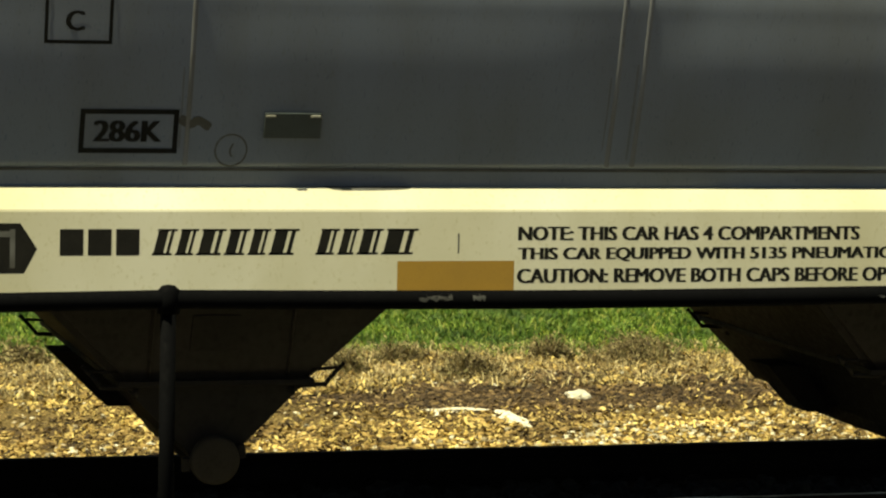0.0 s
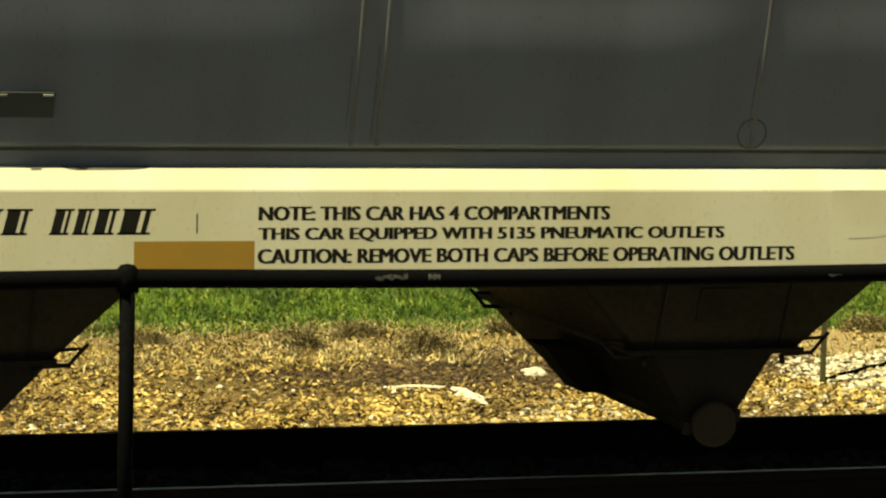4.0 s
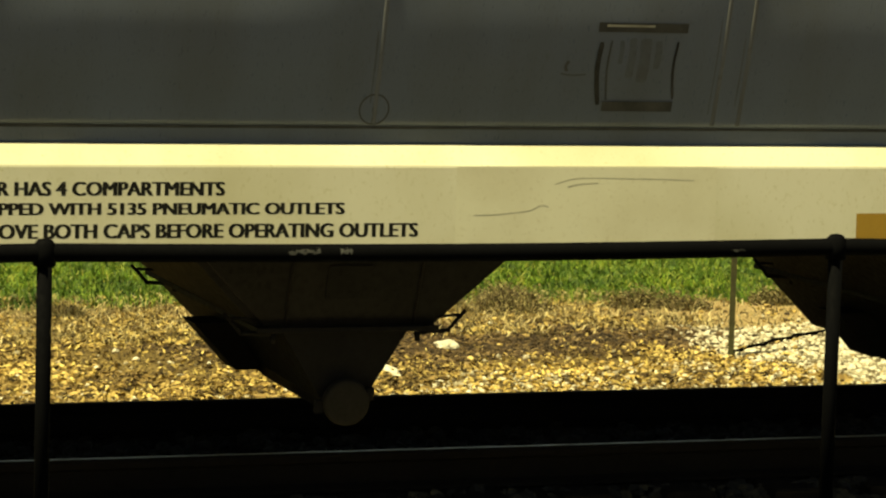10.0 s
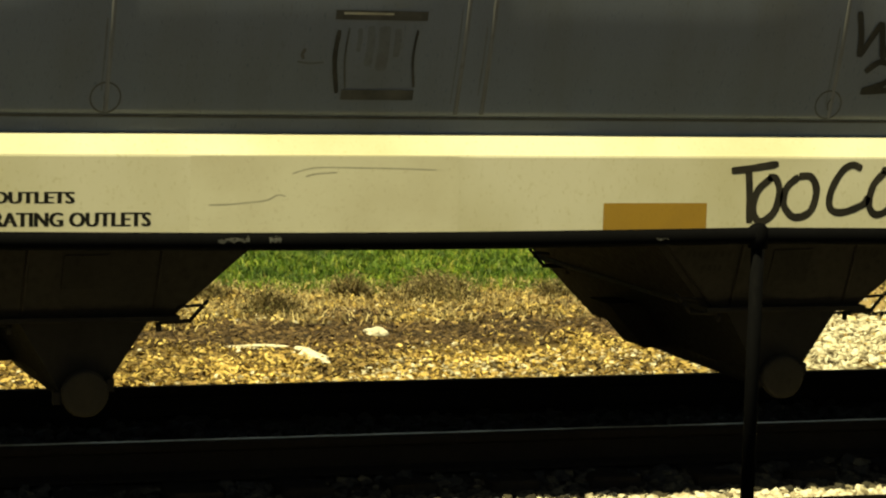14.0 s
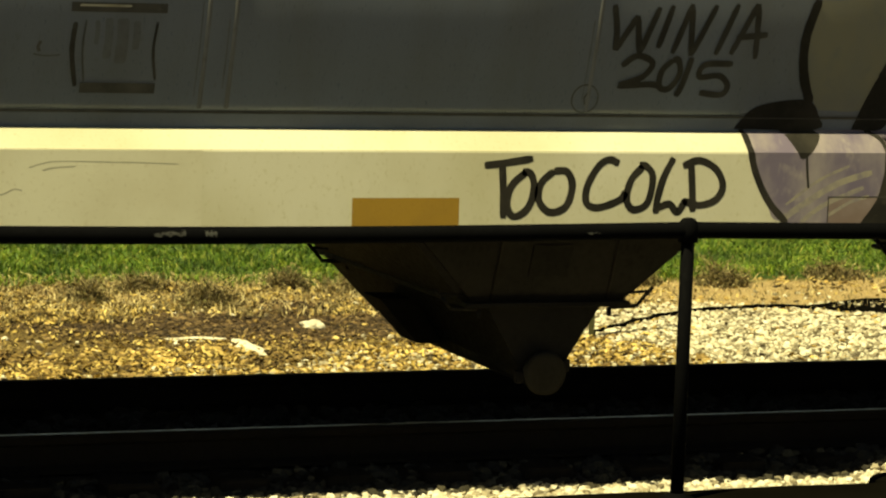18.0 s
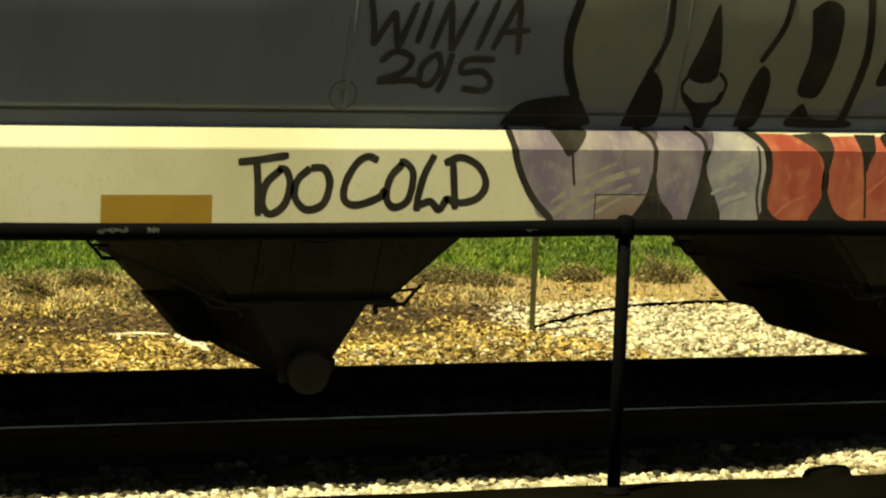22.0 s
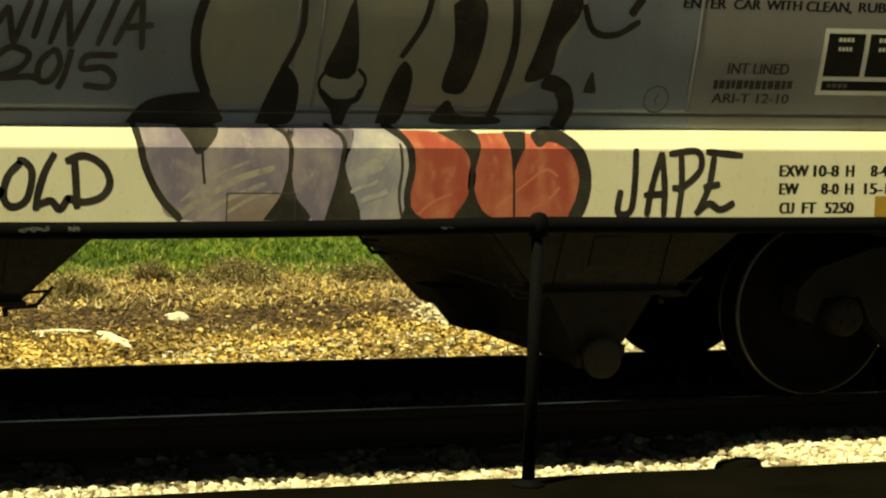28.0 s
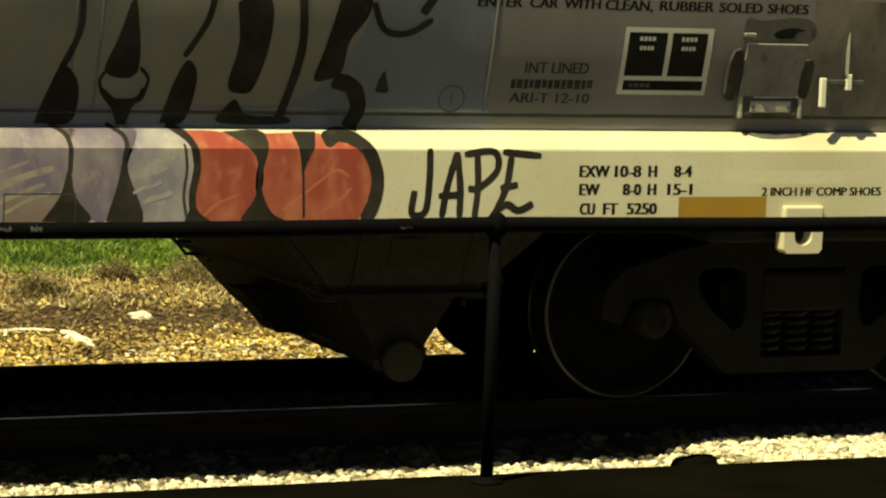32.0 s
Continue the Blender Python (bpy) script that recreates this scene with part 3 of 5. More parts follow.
def build_hopper(xc):
    near_top, near_low = (half_top(0.585), half_top(0.285)) if xc < 1 else (0.285, 0.10)
    half = half_top

    bm = bmesh.new()
    rings = []
    for z, y in ((1.62, 1.40), (1.2, 1.32), (0.61, 1.07)):
        w = half(z)
        rings.append([bm.verts.new((xc + sx * w, sy * y, z)) for sx, sy in ((-1, -1), (1, -1), (1, 1), (-1, 1))])
    for a, b in zip(rings, rings[1:]):
        for k in range(4):
            bm.faces.new((b[k], b[(k + 1) % 4], a[(k + 1) % 4], a[k]))
    bm.faces.new(rings[0])
    bm.faces.new(rings[-1][::-1])
    bmesh.ops.bevel(bm, geom=[e for e in bm.edges if abs(e.verts[0].co.z - e.verts[1].co.z) > 0.2], offset=0.03, segments=2, affect="EDGES")
    hopper = part("hopper", bm, M_HOPPER, car, "tapering discharge hopper, shade under the car put into its dark paint")
    bm = bmesh.new()
    w = half(0.61) + 0.004
    box(bm, xc - w, xc + w, -1.105, 1.105, 0.585, 0.61, 0.004)
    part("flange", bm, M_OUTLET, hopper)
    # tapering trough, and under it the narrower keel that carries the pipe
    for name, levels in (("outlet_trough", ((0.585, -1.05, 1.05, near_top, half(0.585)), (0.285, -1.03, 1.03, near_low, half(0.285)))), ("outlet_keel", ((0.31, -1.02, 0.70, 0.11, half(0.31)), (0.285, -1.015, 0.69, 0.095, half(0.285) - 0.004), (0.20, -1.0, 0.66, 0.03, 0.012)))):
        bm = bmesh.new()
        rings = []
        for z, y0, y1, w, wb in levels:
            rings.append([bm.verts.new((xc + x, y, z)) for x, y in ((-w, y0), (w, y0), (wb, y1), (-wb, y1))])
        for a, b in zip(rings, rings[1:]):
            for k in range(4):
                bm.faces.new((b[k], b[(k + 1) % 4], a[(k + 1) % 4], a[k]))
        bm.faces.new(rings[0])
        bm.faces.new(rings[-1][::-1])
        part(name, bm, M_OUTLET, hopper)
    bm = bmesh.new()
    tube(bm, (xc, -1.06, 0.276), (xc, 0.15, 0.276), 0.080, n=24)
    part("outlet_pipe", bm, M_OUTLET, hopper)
    bm = bmesh.new()
    lathe(bm, (xc, 0.276), [(-1.03, 0.092), (-1.075, 0.104), (-1.095, 0.102), (-1.103, 0.090), (-1.099, 0.070), (-1.106, 0.03)], 32)
    bmesh.ops.recalc_face_normals(bm, faces=bm.faces)
    part("pipe_cap", bm, M_CAP, hopper, "dusty round outlet cap")
    for dx, dz in ((0.115, 0.03), (-0.115, -0.02)):
        bm = bmesh.new()
        box(bm, xc + dx - 0.018, xc + dx + 0.018, -1.07, -1.03, 0.276 + dz - 0.03, 0.276 + dz + 0.03, 0.006)
        part("cam_lever", bm, M_OUTLET, hopper)
    # cross shoe below the slope sheets
    out = ((-0.50, 0.58), (-0.25, 0.335), (0.25, 0.335), (0.50, 0.58)) if xc < 1 else ((-0.395, 0.47), (-0.19, 0.245), (0.19, 0.245), (0.395, 0.47))
    bm = bmesh.new()
    along_y(bm, [(xc + x, z) for x, z in out], 0.10, 0.36)
    part("cross_shoe", bm, M_OUTLET, hopper)
    # latch brackets at the four corners of the outlet
    for s in (-1, 1):
        y = -1.05 if s < 0 else 0.80
        for sx in (-1, 1):
            bracket = new("latch_bracket")
            bracket.parent = hopper
            for name, pts, r in (("bracket_arm", ((0.548, 0.668), (0.515, 0.634), (0.464, 0.575)), 0.009), ("bracket_bar", ((0.40, 0.640), (0.518, 0.648)), 0.007), ("bracket_bar", ((0.33, 0.574), (0.474, 0.580)), 0.010), ("bracket_stop", ((0.325, 0.575), (0.330, 0.535)), 0.013)):
                bm = bmesh.new()
                for p, q in zip(pts, pts[1:]):
                    tube(bm, (xc + sx * p[0], y, p[1]), (xc + sx * q[0], y, q[1]), r, n=8)
                part(name, bm, M_OUTLET, bracket)
    # stiffening ribs on the near and far sheets
    for s in (-1, 1):
        for dx in (-0.28, 0.30):
            bm = bmesh.new()
            vs = [(xc + dx, s * 1.075, 0.62), (xc + dx, s * 1.33, 1.2)]
            tube(bm, vs[0], vs[1], 0.007, n=8)
            part("stiffener", bm, M_HOPPER, hopper)
        bm = bmesh.new()
        pts = [(xc - 0.12, 0.735), (xc + 0.075, 0.735), (xc + 0.075, 0.885), (xc - 0.12, 0.885)]
        vs = [bm.verts.new((x, s * (1.07 + (z - 0.61) * 0.4237 + 0.006), z)) for x, z in pts]
        bm.faces.new(vs if s < 0 else vs[::-1])
        r = bmesh.ops.extrude_face_region(bm, geom=bm.faces[:])
        for v in r["geom"]:
            if isinstance(v, bmesh.types.BMVert):
                v.co.y -= s * 0.012
        bmesh.ops.recalc_face_normals(bm, faces=bm.faces)
        part("cover_plate", bm, M_OUTLET, hopper)
    # faded chalk and stencil marks, past reading
    rng = random.Random(int(xc * 10) + 3)
    for z, x0, x1 in ((0.868, -0.56, -0.34), (0.80, -0.47, -0.38), (0.87, 0.30, 0.42)):
        x = x0
        while x < x1:
            w = rng.uniform(0.010, 0.026)
            bm = bmesh.new()
            vs = [bm.verts.new((xc + px, -(1.07 + (pz - 0.61) * 0.4237) - 0.004, pz)) for px, pz in ((x, z - 0.014), (x + w, z - 0.014), (x + w, z + 0.014), (x, z + 0.014))]
            bm.faces.new(vs)
            part("chalk_mark", bm, M_OUTLET, hopper, "faded unreadable stencil bar")
            x += w + rng.uniform(0.010, 0.02)


for x in HOPPERS:
    build_hopper(x)

# opening in the side frame of a truck
WINDOW = [(0.62, 0.66), (0.58, 0.70), (0.40, 0.71), (0.345, 0.68), (0.33, 0.50), (0.36, 0.40), (0.41, 0.385), (0.55, 0.50), (0.61, 0.58)]
WHEELSETS = []


def build_truck(xm):
    for dx in (-0.889, 0.889):
        x = xm + dx
        hub = new("wheelset")
        hub.parent = car
        hub.location = (x, 0, 0.457)
        WHEELSETS.append((hub, x))
        tagged(hub, "pair of rusty steel wheels on an axle")
        bm = bmesh.new()
        lathe(bm, (0, 0), [(-1.14, 0.05), (-1.0, 0.075), (-0.8, 0.085), (0, 0.08), (0.8, 0.085), (1.0, 0.075), (1.14, 0.05)], 20)
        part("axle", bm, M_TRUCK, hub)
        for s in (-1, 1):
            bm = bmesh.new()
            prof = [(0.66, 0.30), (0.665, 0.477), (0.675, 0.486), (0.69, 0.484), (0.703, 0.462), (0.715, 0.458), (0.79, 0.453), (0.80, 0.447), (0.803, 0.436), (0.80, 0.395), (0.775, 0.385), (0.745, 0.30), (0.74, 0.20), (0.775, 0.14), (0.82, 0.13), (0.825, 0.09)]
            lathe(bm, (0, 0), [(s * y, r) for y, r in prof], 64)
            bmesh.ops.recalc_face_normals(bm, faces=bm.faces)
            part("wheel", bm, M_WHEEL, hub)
            bm = bmesh.new()
            n = 64
            for y0, r0, y1, r1 in ((0.7915, 0.4545, 0.8035, 0.4475), (0.8035, 0.4475, 0.8055, 0.441), (0.672, 0.4865, 0.692, 0.4855)):
                a = [bm.verts.new((r0 * math.cos(k * math.tau / n), s * y0, r0 * math.sin(k * math.tau / n))) for k in range(n)]
                b = [bm.verts.new((r1 * math.cos(k * math.tau / n), s * y1, r1 * math.sin(k * math.tau / n))) for k in range(n)]
                for k in range(n):
                    bm.faces.new((a[k], a[(k + 1) % n], b[(k + 1) % n], b[k])).smooth = True
            bmesh.ops.recalc_face_normals(bm, faces=bm.faces)
            part("tread_edge", bm, M_TREAD, hub, "worn bright rim edge")
    for s in (-1, 1):
        frame_part = new("truck_side")
        frame_part.parent = car
        tagged(frame_part, "cast iron truck side frame")
        bm = bmesh.new()
        top = [(-1.16, 0.47), (-1.14, 0.60), (-1.04, 0.70), (-0.72, 0.80), (-0.40, 0.86), (0.40, 0.86), (0.72, 0.80), (1.04, 0.70), (1.14, 0.60), (1.16, 0.47)]
        low = [(1.05, 0.42), (0.99, 0.55), (0.78, 0.55), (0.72, 0.42), (0.44, 0.16), (-0.44, 0.16), (-0.72, 0.42), (-0.78, 0.55), (-0.99, 0.55), (-1.05, 0.42)]
        loop = [bm.verts.new((xm + x, s * 1.075, z)) for x, z in top + low]
        holes = []
        for pts in ([(s * x, z) for x, z in WINDOW], [(-s * x, z) for x, z in WINDOW], [(-0.24, 0.70), (0.24, 0.70), (0.24, 0.24), (-0.24, 0.24)]):
            holes.append([bm.verts.new((xm + x, s * 1.075, z)) for x, z in pts])
        edges = []
        for lp in [loop] + holes:
            edges += [bm.edges.new((lp[k], lp[(k + 1) % len(lp)])) for k in range(len(lp))]
        bmesh.ops.triangle_fill(bm, use_beauty=True, use_dissolve=False, edges=edges)
        ex = bmesh.ops.extrude_face_region(bm, geom=bm.faces[:])
        for v in ex["geom"]:
            if isinstance(v, bmesh.types.BMVert):
                v.co.y -= s * 0.14
        bmesh.ops.recalc_face_normals(bm, faces=bm.faces)
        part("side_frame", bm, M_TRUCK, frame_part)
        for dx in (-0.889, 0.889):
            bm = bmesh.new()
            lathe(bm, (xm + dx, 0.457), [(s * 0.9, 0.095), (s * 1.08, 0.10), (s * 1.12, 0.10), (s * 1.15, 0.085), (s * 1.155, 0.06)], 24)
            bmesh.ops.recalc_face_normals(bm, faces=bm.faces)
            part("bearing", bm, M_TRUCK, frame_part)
            for a in (90, 210, 330):
                bm = bmesh.new()
                tube(bm, (xm + dx + 0.045 * math.cos(radians(a)), s * 1.14, 0.457 + 0.045 * math.sin(radians(a))), (xm + dx + 0.045 * math.cos(radians(a)), s * 1.172, 0.457 + 0.045 * math.sin(radians(a))), 0.014, n=6)
                part("bolt", bm, M_TRUCK, frame_part)
        for dx in (-0.16, 0.0, 0.16):
            bm = bmesh.new()
            n, turns = 60, 5
            pts = [Vector((xm + dx + 0.06 * math.cos(k * math.tau * turns / n), s * 1.0 + 0.06 * math.sin(k * math.tau * turns / n), 0.25 + 0.22 * k / n)) for k in range(n + 1)]
            for p, q in zip(pts, pts[1:]):
                tube(bm, p, q, 0.013, n=6, caps=False)
            part("coil_spring", bm, M_HOPPER, frame_part)
        bm = bmesh.new()
        box(bm, xm - 0.25, xm + 0.25, s * 0.93, s * 1.09, 0.475, 0.68, 0.02)
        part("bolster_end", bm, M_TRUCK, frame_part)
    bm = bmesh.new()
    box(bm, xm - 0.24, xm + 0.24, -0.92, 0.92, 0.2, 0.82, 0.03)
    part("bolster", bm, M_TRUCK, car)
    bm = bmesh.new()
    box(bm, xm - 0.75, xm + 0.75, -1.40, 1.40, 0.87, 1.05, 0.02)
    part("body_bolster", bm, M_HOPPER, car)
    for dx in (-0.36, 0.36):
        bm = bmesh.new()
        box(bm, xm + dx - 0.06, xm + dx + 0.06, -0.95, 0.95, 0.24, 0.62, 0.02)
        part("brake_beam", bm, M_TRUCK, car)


for x in (12.19, -2.25):
    build_truck(x)


# ---- writing and paint on the car ----
def on_side(x, z, lift):
    # paint lies almost flush on the flat sill
    return (x, side_y(z) - pillow(x, z) - lift * (0.22 if z < 1.425 else 1.0), z)


def lettering(name, text, x0, x1, z0, z1, material=None, label="", lift=0.0022, bold=0.0048):
    """Upright letters that fill the given stretch of the car's side, a part for each word."""
    cu = bpy.data.curves.new(name, "FONT")
    cu.body, cu.resolution_u = text, 3
    ob = new(name, cu)
    bpy.context.view_layer.update()
    me = bpy.data.meshes.new_from_object(ob.evaluated_get(bpy.context.evaluated_depsgraph_get()))
    bpy.data.objects.remove(ob)
    bpy.data.curves.remove(cu)
    bm = bmesh.new()
    bm.from_mesh(me)
    bpy.data.meshes.remove(me)
    xs, zs = [v.co.x for v in bm.verts], [v.co.y for v in bm.verts]
    ax, bx, az, bz = min(xs), max(xs), min(zs), max(zs)
    for v in bm.verts:
        v.co = (x0 + bold + (v.co.x - ax) / (bx - ax) * (x1 - x0 - 2 * bold), 0, z0 + (v.co.y - az) / (bz - az) * (z1 - z0))
    # loose letters, in order
    seen, letters = set(), []
    for f in bm.faces:
        if f in seen:
            continue
        stack, faces = [f], []
        seen.add(f)
        while stack:
            g = stack.pop()
            faces.append(g)
            for v in g.verts:
                for h in v.link_faces:
                    if h not in seen:
                        seen.add(h)
                        stack.append(h)
        vx = [v.co.x for g in faces for v in g.verts]
        letters.append((min(vx), max(vx), faces))
    letters.sort(key=lambda q: q[0])
    words, reach = [], None
    for lo, hi, faces in letters:
        if reach is None or lo - reach > 0.30 * (z1 - z0):
            words.append([])
        words[-1] += faces
        reach = hi if reach is None else max(reach, hi)
    names = text.split() if len(text.split()) == len(words) else ["marking"] * len(words)
    for word, faces in zip(names, words):
        out = bmesh.new()
        for i, dx in enumerate((-bold, 0.0, bold) if bold else (0.0,)):
            for f in faces:
                out.faces.new([out.verts.new(on_side(v.co.x + dx, v.co.z, lift + min(0.0003, 0.1 * lift) * i)) for v in f.verts])
        bmesh.ops.recalc_face_normals(out, faces=out.faces)
        part(name, out, material or M_INK, car, label or "black stencilled " + word.strip(":,"))
    bm.free()


LEVELS = (1.34, 1.421, 1.427, 1.499, 1.507) + tuple(1.54 + 0.04 * k for k in range(17))


def drape(bm, lift):
    for z in LEVELS:
        bmesh.ops.bisect_plane(bm, geom=bm.verts[:] + bm.edges[:] + bm.faces[:], plane_co=(0, 0, z), plane_no=(0, 0, 1), dist=1e-5)
    if max(v.co.z for v in bm.verts) > 1.5:
        lo, hi = min(v.co.x for v in bm.verts), max(v.co.x for v in bm.verts)
        for x in np.arange(lo + 0.05, hi, 0.05):
            bmesh.ops.bisect_plane(bm, geom=bm.verts[:] + bm.edges[:] + bm.faces[:], plane_co=(x, 0, 0), plane_no=(1, 0, 0), dist=1e-5)
    bmesh.ops.triangulate(bm, faces=bm.faces[:])
    for v in bm.verts:
        v.co = on_side(v.co.x, v.co.z, lift)
    bmesh.ops.recalc_face_normals(bm, faces=bm.faces)
    if bm.faces and sum(f.normal.y for f in bm.faces) > 0:
        bmesh.ops.reverse_faces(bm, faces=bm.faces)
    return bm


def fill(points, lift, curve=True):
    """A painted patch with a rounded outline on the car's side."""
    bm = bmesh.new()
    pts = spread(list(points) + [points[0]], n=4)[:-1] if curve else [Vector(p) for p in points]
    bm.faces.new([bm.verts.new((p[0], 0, p[1])) for p in pts])
    return drape(bm, lift)


def rect(x0, x1, z0, z1, lift):
    return fill([(x0, z0), (x1, z0), (x1, z1), (x0, z1)], lift, False)


def brush(bm, points, width, lift):
    """A sprayed stroke of uneven width on the car's side."""
    pts = spread(points, n=7)
    strip = bmesh.new()
    left, right = [], []
    for i, p in enumerate(pts):
        d = pts[min(i + 1, len(pts) - 1)] - pts[max(i - 1, 0)]
        d = d.normalized() if d.length > 1e-6 else Vector((1, 0))
        s = Vector((-d.y, d.x))
        e = min(i, len(pts) - 1 - i)
        w = width * 0.5 * (0.7 if e == 0 else 1.0) * (1 + 0.14 * noise.noise(Vector((p.x * 23, p.y * 23, 2))))
        left.append(strip.verts.new((p.x + s.x * w, 0, p.y + s.y * w)))
        right.append(strip.verts.new((p.x - s.x * w, 0, p.y - s.y * w)))
    for i in range(len(pts) - 1):
        strip.faces.new((left[i], right[i], right[i + 1], left[i + 1]))
    drape(strip, lift)
    me = bpy.data.meshes.new("stroke")
    strip.to_mesh(me)
    strip.free()
    bm.from_mesh(me)
    bpy.data.meshes.remove(me)
    return bm


def edging(x0, x1, z0, z1, w, lift):
    bm = bmesh.new()
    for a, b, c, d in ((x0, x1, z0, z0 + w), (x0, x1, z1 - w, z1), (x0, x0 + w, z0 + w, z1 - w), (x1 - w, x1, z0 + w, z1 - w)):
        bm.faces.new([bm.verts.new((x, 0, z)) for x, z in ((a, c), (b, c), (b, d), (a, d))])
    return drape(bm, lift)


# the end sheet carries a lighter, more neutral coat
part("end_coat", rect(10.19, 12.7, 1.508, 2.2, 0.0003), M_COAT, car, "lighter neutral grey paint of the end sheet")
part("end_coat", rect(10.19, 12.7, 1.432, 1.486, 0.0006), M_COAT, car)

# repainted and reflective patches of the sill
part("repainted_patch", rect(3.65, 4.84, 1.0, 1.337, 0.0012), M_PATCH, car, "slightly darker repainted patch")
part("repainted_patch", rect(4.23, 4.42, 1.0, 1.337, 0.0016), M_PATCH, car)
part("repainted_patch", rect(11.43, 12.4, 1.175, 1.24, 0.0012), M_PATCH, car)
for x0, x1, z1 in ((0.645, 1.135, 1.134), (5.517, 6.014, 1.134), (11.197, 11.686, 1.112), (-3.3, -2.8, 1.134)):
    part("reflector_strip", rect(x0, x1, 1.0, z1, 0.0016), M_TAN, car, "amber brown reflector strip")
part("strip_edge", edging(7.836, 8.166, 0.996, 1.138, 0.006, 0.0033), M_OLDSPRAY, car, "dark edge of an oversprayed reflector strip")
part("reflector_strip", rect(7.842, 8.16, 1.0, 1.132, 0.0029), worn("oversprayed_reflector", (0.19, 0.14, 0.135), (0.27, 0.225, 0.235), 0.5, amount=0.6, grain=14, broad=6), car, "violet oversprayed reflector strip")

# lettering of the sill
lettering("note_lettering", "NOTE: THIS CAR HAS 4 COMPARTMENTS", 1.149, 2.649, 1.216, 1.273)
lettering("note_lettering", "THIS CAR EQUIPPED WITH 5135 PNEUMATIC OUTLETS", 1.149, 3.163, 1.129, 1.187)
lettering("note_lettering", "CAUTION: REMOVE BOTH CAPS BEFORE OPERATING OUTLETS", 1.147, 3.486, 1.042, 1.101)
for text, x0, x1, z0, z1 in (("EXW", 10.651, 10.816, 1.208, 1.264), ("10-8", 10.84, 10.986, 1.208, 1.264), ("H", 11.022, 11.072, 1.208, 1.264), ("8-4", 11.163, 11.264, 1.208, 1.264),
                             ("EW", 10.654, 10.766, 1.121, 1.176), ("8-0", 10.887, 10.99, 1.121, 1.176), ("H", 11.022, 11.072, 1.121, 1.176), ("15-1", 11.13, 11.27, 1.121, 1.176),
                             ("CU", 10.66, 10.745, 1.028, 1.083), ("FT", 10.785, 10.868, 1.028, 1.083), ("5250", 10.914, 11.08, 1.028, 1.083)):
    lettering("measure_lettering", text, x0, x1, z0, z1)
lettering("shoe_lettering", "2 INCH HF COMP SHOES", 11.656, 12.345, 1.115, 1.157, bold=0.0032)
for text, x0, x1, z0 in (("ENTER", 10.064, 10.296, 2.011), ("CAR", 10.332, 10.482, 2.011), ("WITH", 10.508, 10.705, 2.011), ("CLEAN,", 10.727, 10.985, 2.0), ("RUBBER", 11.019, 11.318, 2.011), ("SOLED", 11.345, 11.585, 2.011), ("SHOES", 11.612, 11.845, 2.011)):
    lettering("boot_lettering", text, x0, x1, z0, 2.058, lift=0.0007, bold=0.0034)
lettering("lining_lettering", "INT LINED", 10.352, 10.688, 1.70, 1.752, M_OLDSPRAY, "faded stencilled words INT LINED", bold=0.002)
lettering("lining_lettering", "ARI-T 12-10", 10.292, 10.715, 1.557, 1.605, M_OLDSPRAY, "faded stencilled line ARI-T 12-10", bold=0.002)
rng = random.Random(4)
x = 10.29
while x < 10.72:
    w = rng.uniform(0.020, 0.034)
    low = rng.choice((1.625, 1.627, 1.630))
    part("lining_mark", rect(x, x + w, low, 1.669, 0.0022), M_OLDSPRAY, car, "faded unreadable stencil bar")
    x += w + 0.007


# the maker's mark: plain blocks of heavy type, upright then slanted
def type_block(x0, x1, z0, z1, lean, bars):
    bm = bmesh.new()
    w = x1 - x0
    for a, b in bars:
        bm.faces.new([bm.verts.new((x0 + px * w + lean * pz * (z1 - z0), 0, z0 + pz * (z1 - z0))) for px, pz in ((a, 0), (b, 0), (b, 1), (a, 1))])
    return drape(bm, 0.0024)


for x0 in (-0.712, -0.602, -0.492):
    part("maker_block", type_block(x0, x0 + 0.092, 1.162, 1.265, 0.0, ((0, 1),)), M_INK, car, "black heavy plain block of a maker's mark")
for i, w in enumerate((0.92, 0.85, 1.1, 0.95, 0.85, 1.15, 0.9, 0.8, 1.0, 1.45)):
    x0 = -0.352 + 0.1 * sum((0.92, 0.85, 1.1, 0.95, 0.85, 1.15, 0.9, 0.8, 1.0, 1.45)[:i]) + (0.075 if i > 5 else 0.0)
    x1 = x0 + 0.1 * w - 0.014
    glyph = part("maker_bar", type_block(x0, x1, 1.162, 1.265, 0.25, ((0.06, 0.56),)), M_INK, car, "black slanted plain bar of a maker's mark")
    part("thin_bar", type_block(x0, x1, 1.166, 1.261, 0.25, ((0.72, 0.88),)), M_INK, glyph)
    for z in (1.162, 1.2565):
        part("end_bar", type_block(x0 + 0.25 * (z - 1.162), x1 + 0.25 * (z - 1.162), z, z + 0.0085, 0.25, ((0.0, 1.0),)), M_INK, glyph)
emblem = part("maker_emblem", fill([(-1.13, 1.093), (-0.85, 1.094), (-0.80, 1.19), (-0.865, 1.288), (-1.13, 1.288), (-1.19, 1.19)], 0.0022, False), M_INK, car, "black six-sided maker's emblem")
part("emblem_bar", rect(-0.905, -0.885, 1.115, 1.265, 0.003), M_FADED, emblem)
part("emblem_bar", rect(-1.02, -0.905, 1.235, 1.258, 0.003), M_FADED, emblem)
part("paint_dash", rect(0.895, 0.902, 1.165, 1.245, 0.002), M_FADED, car)

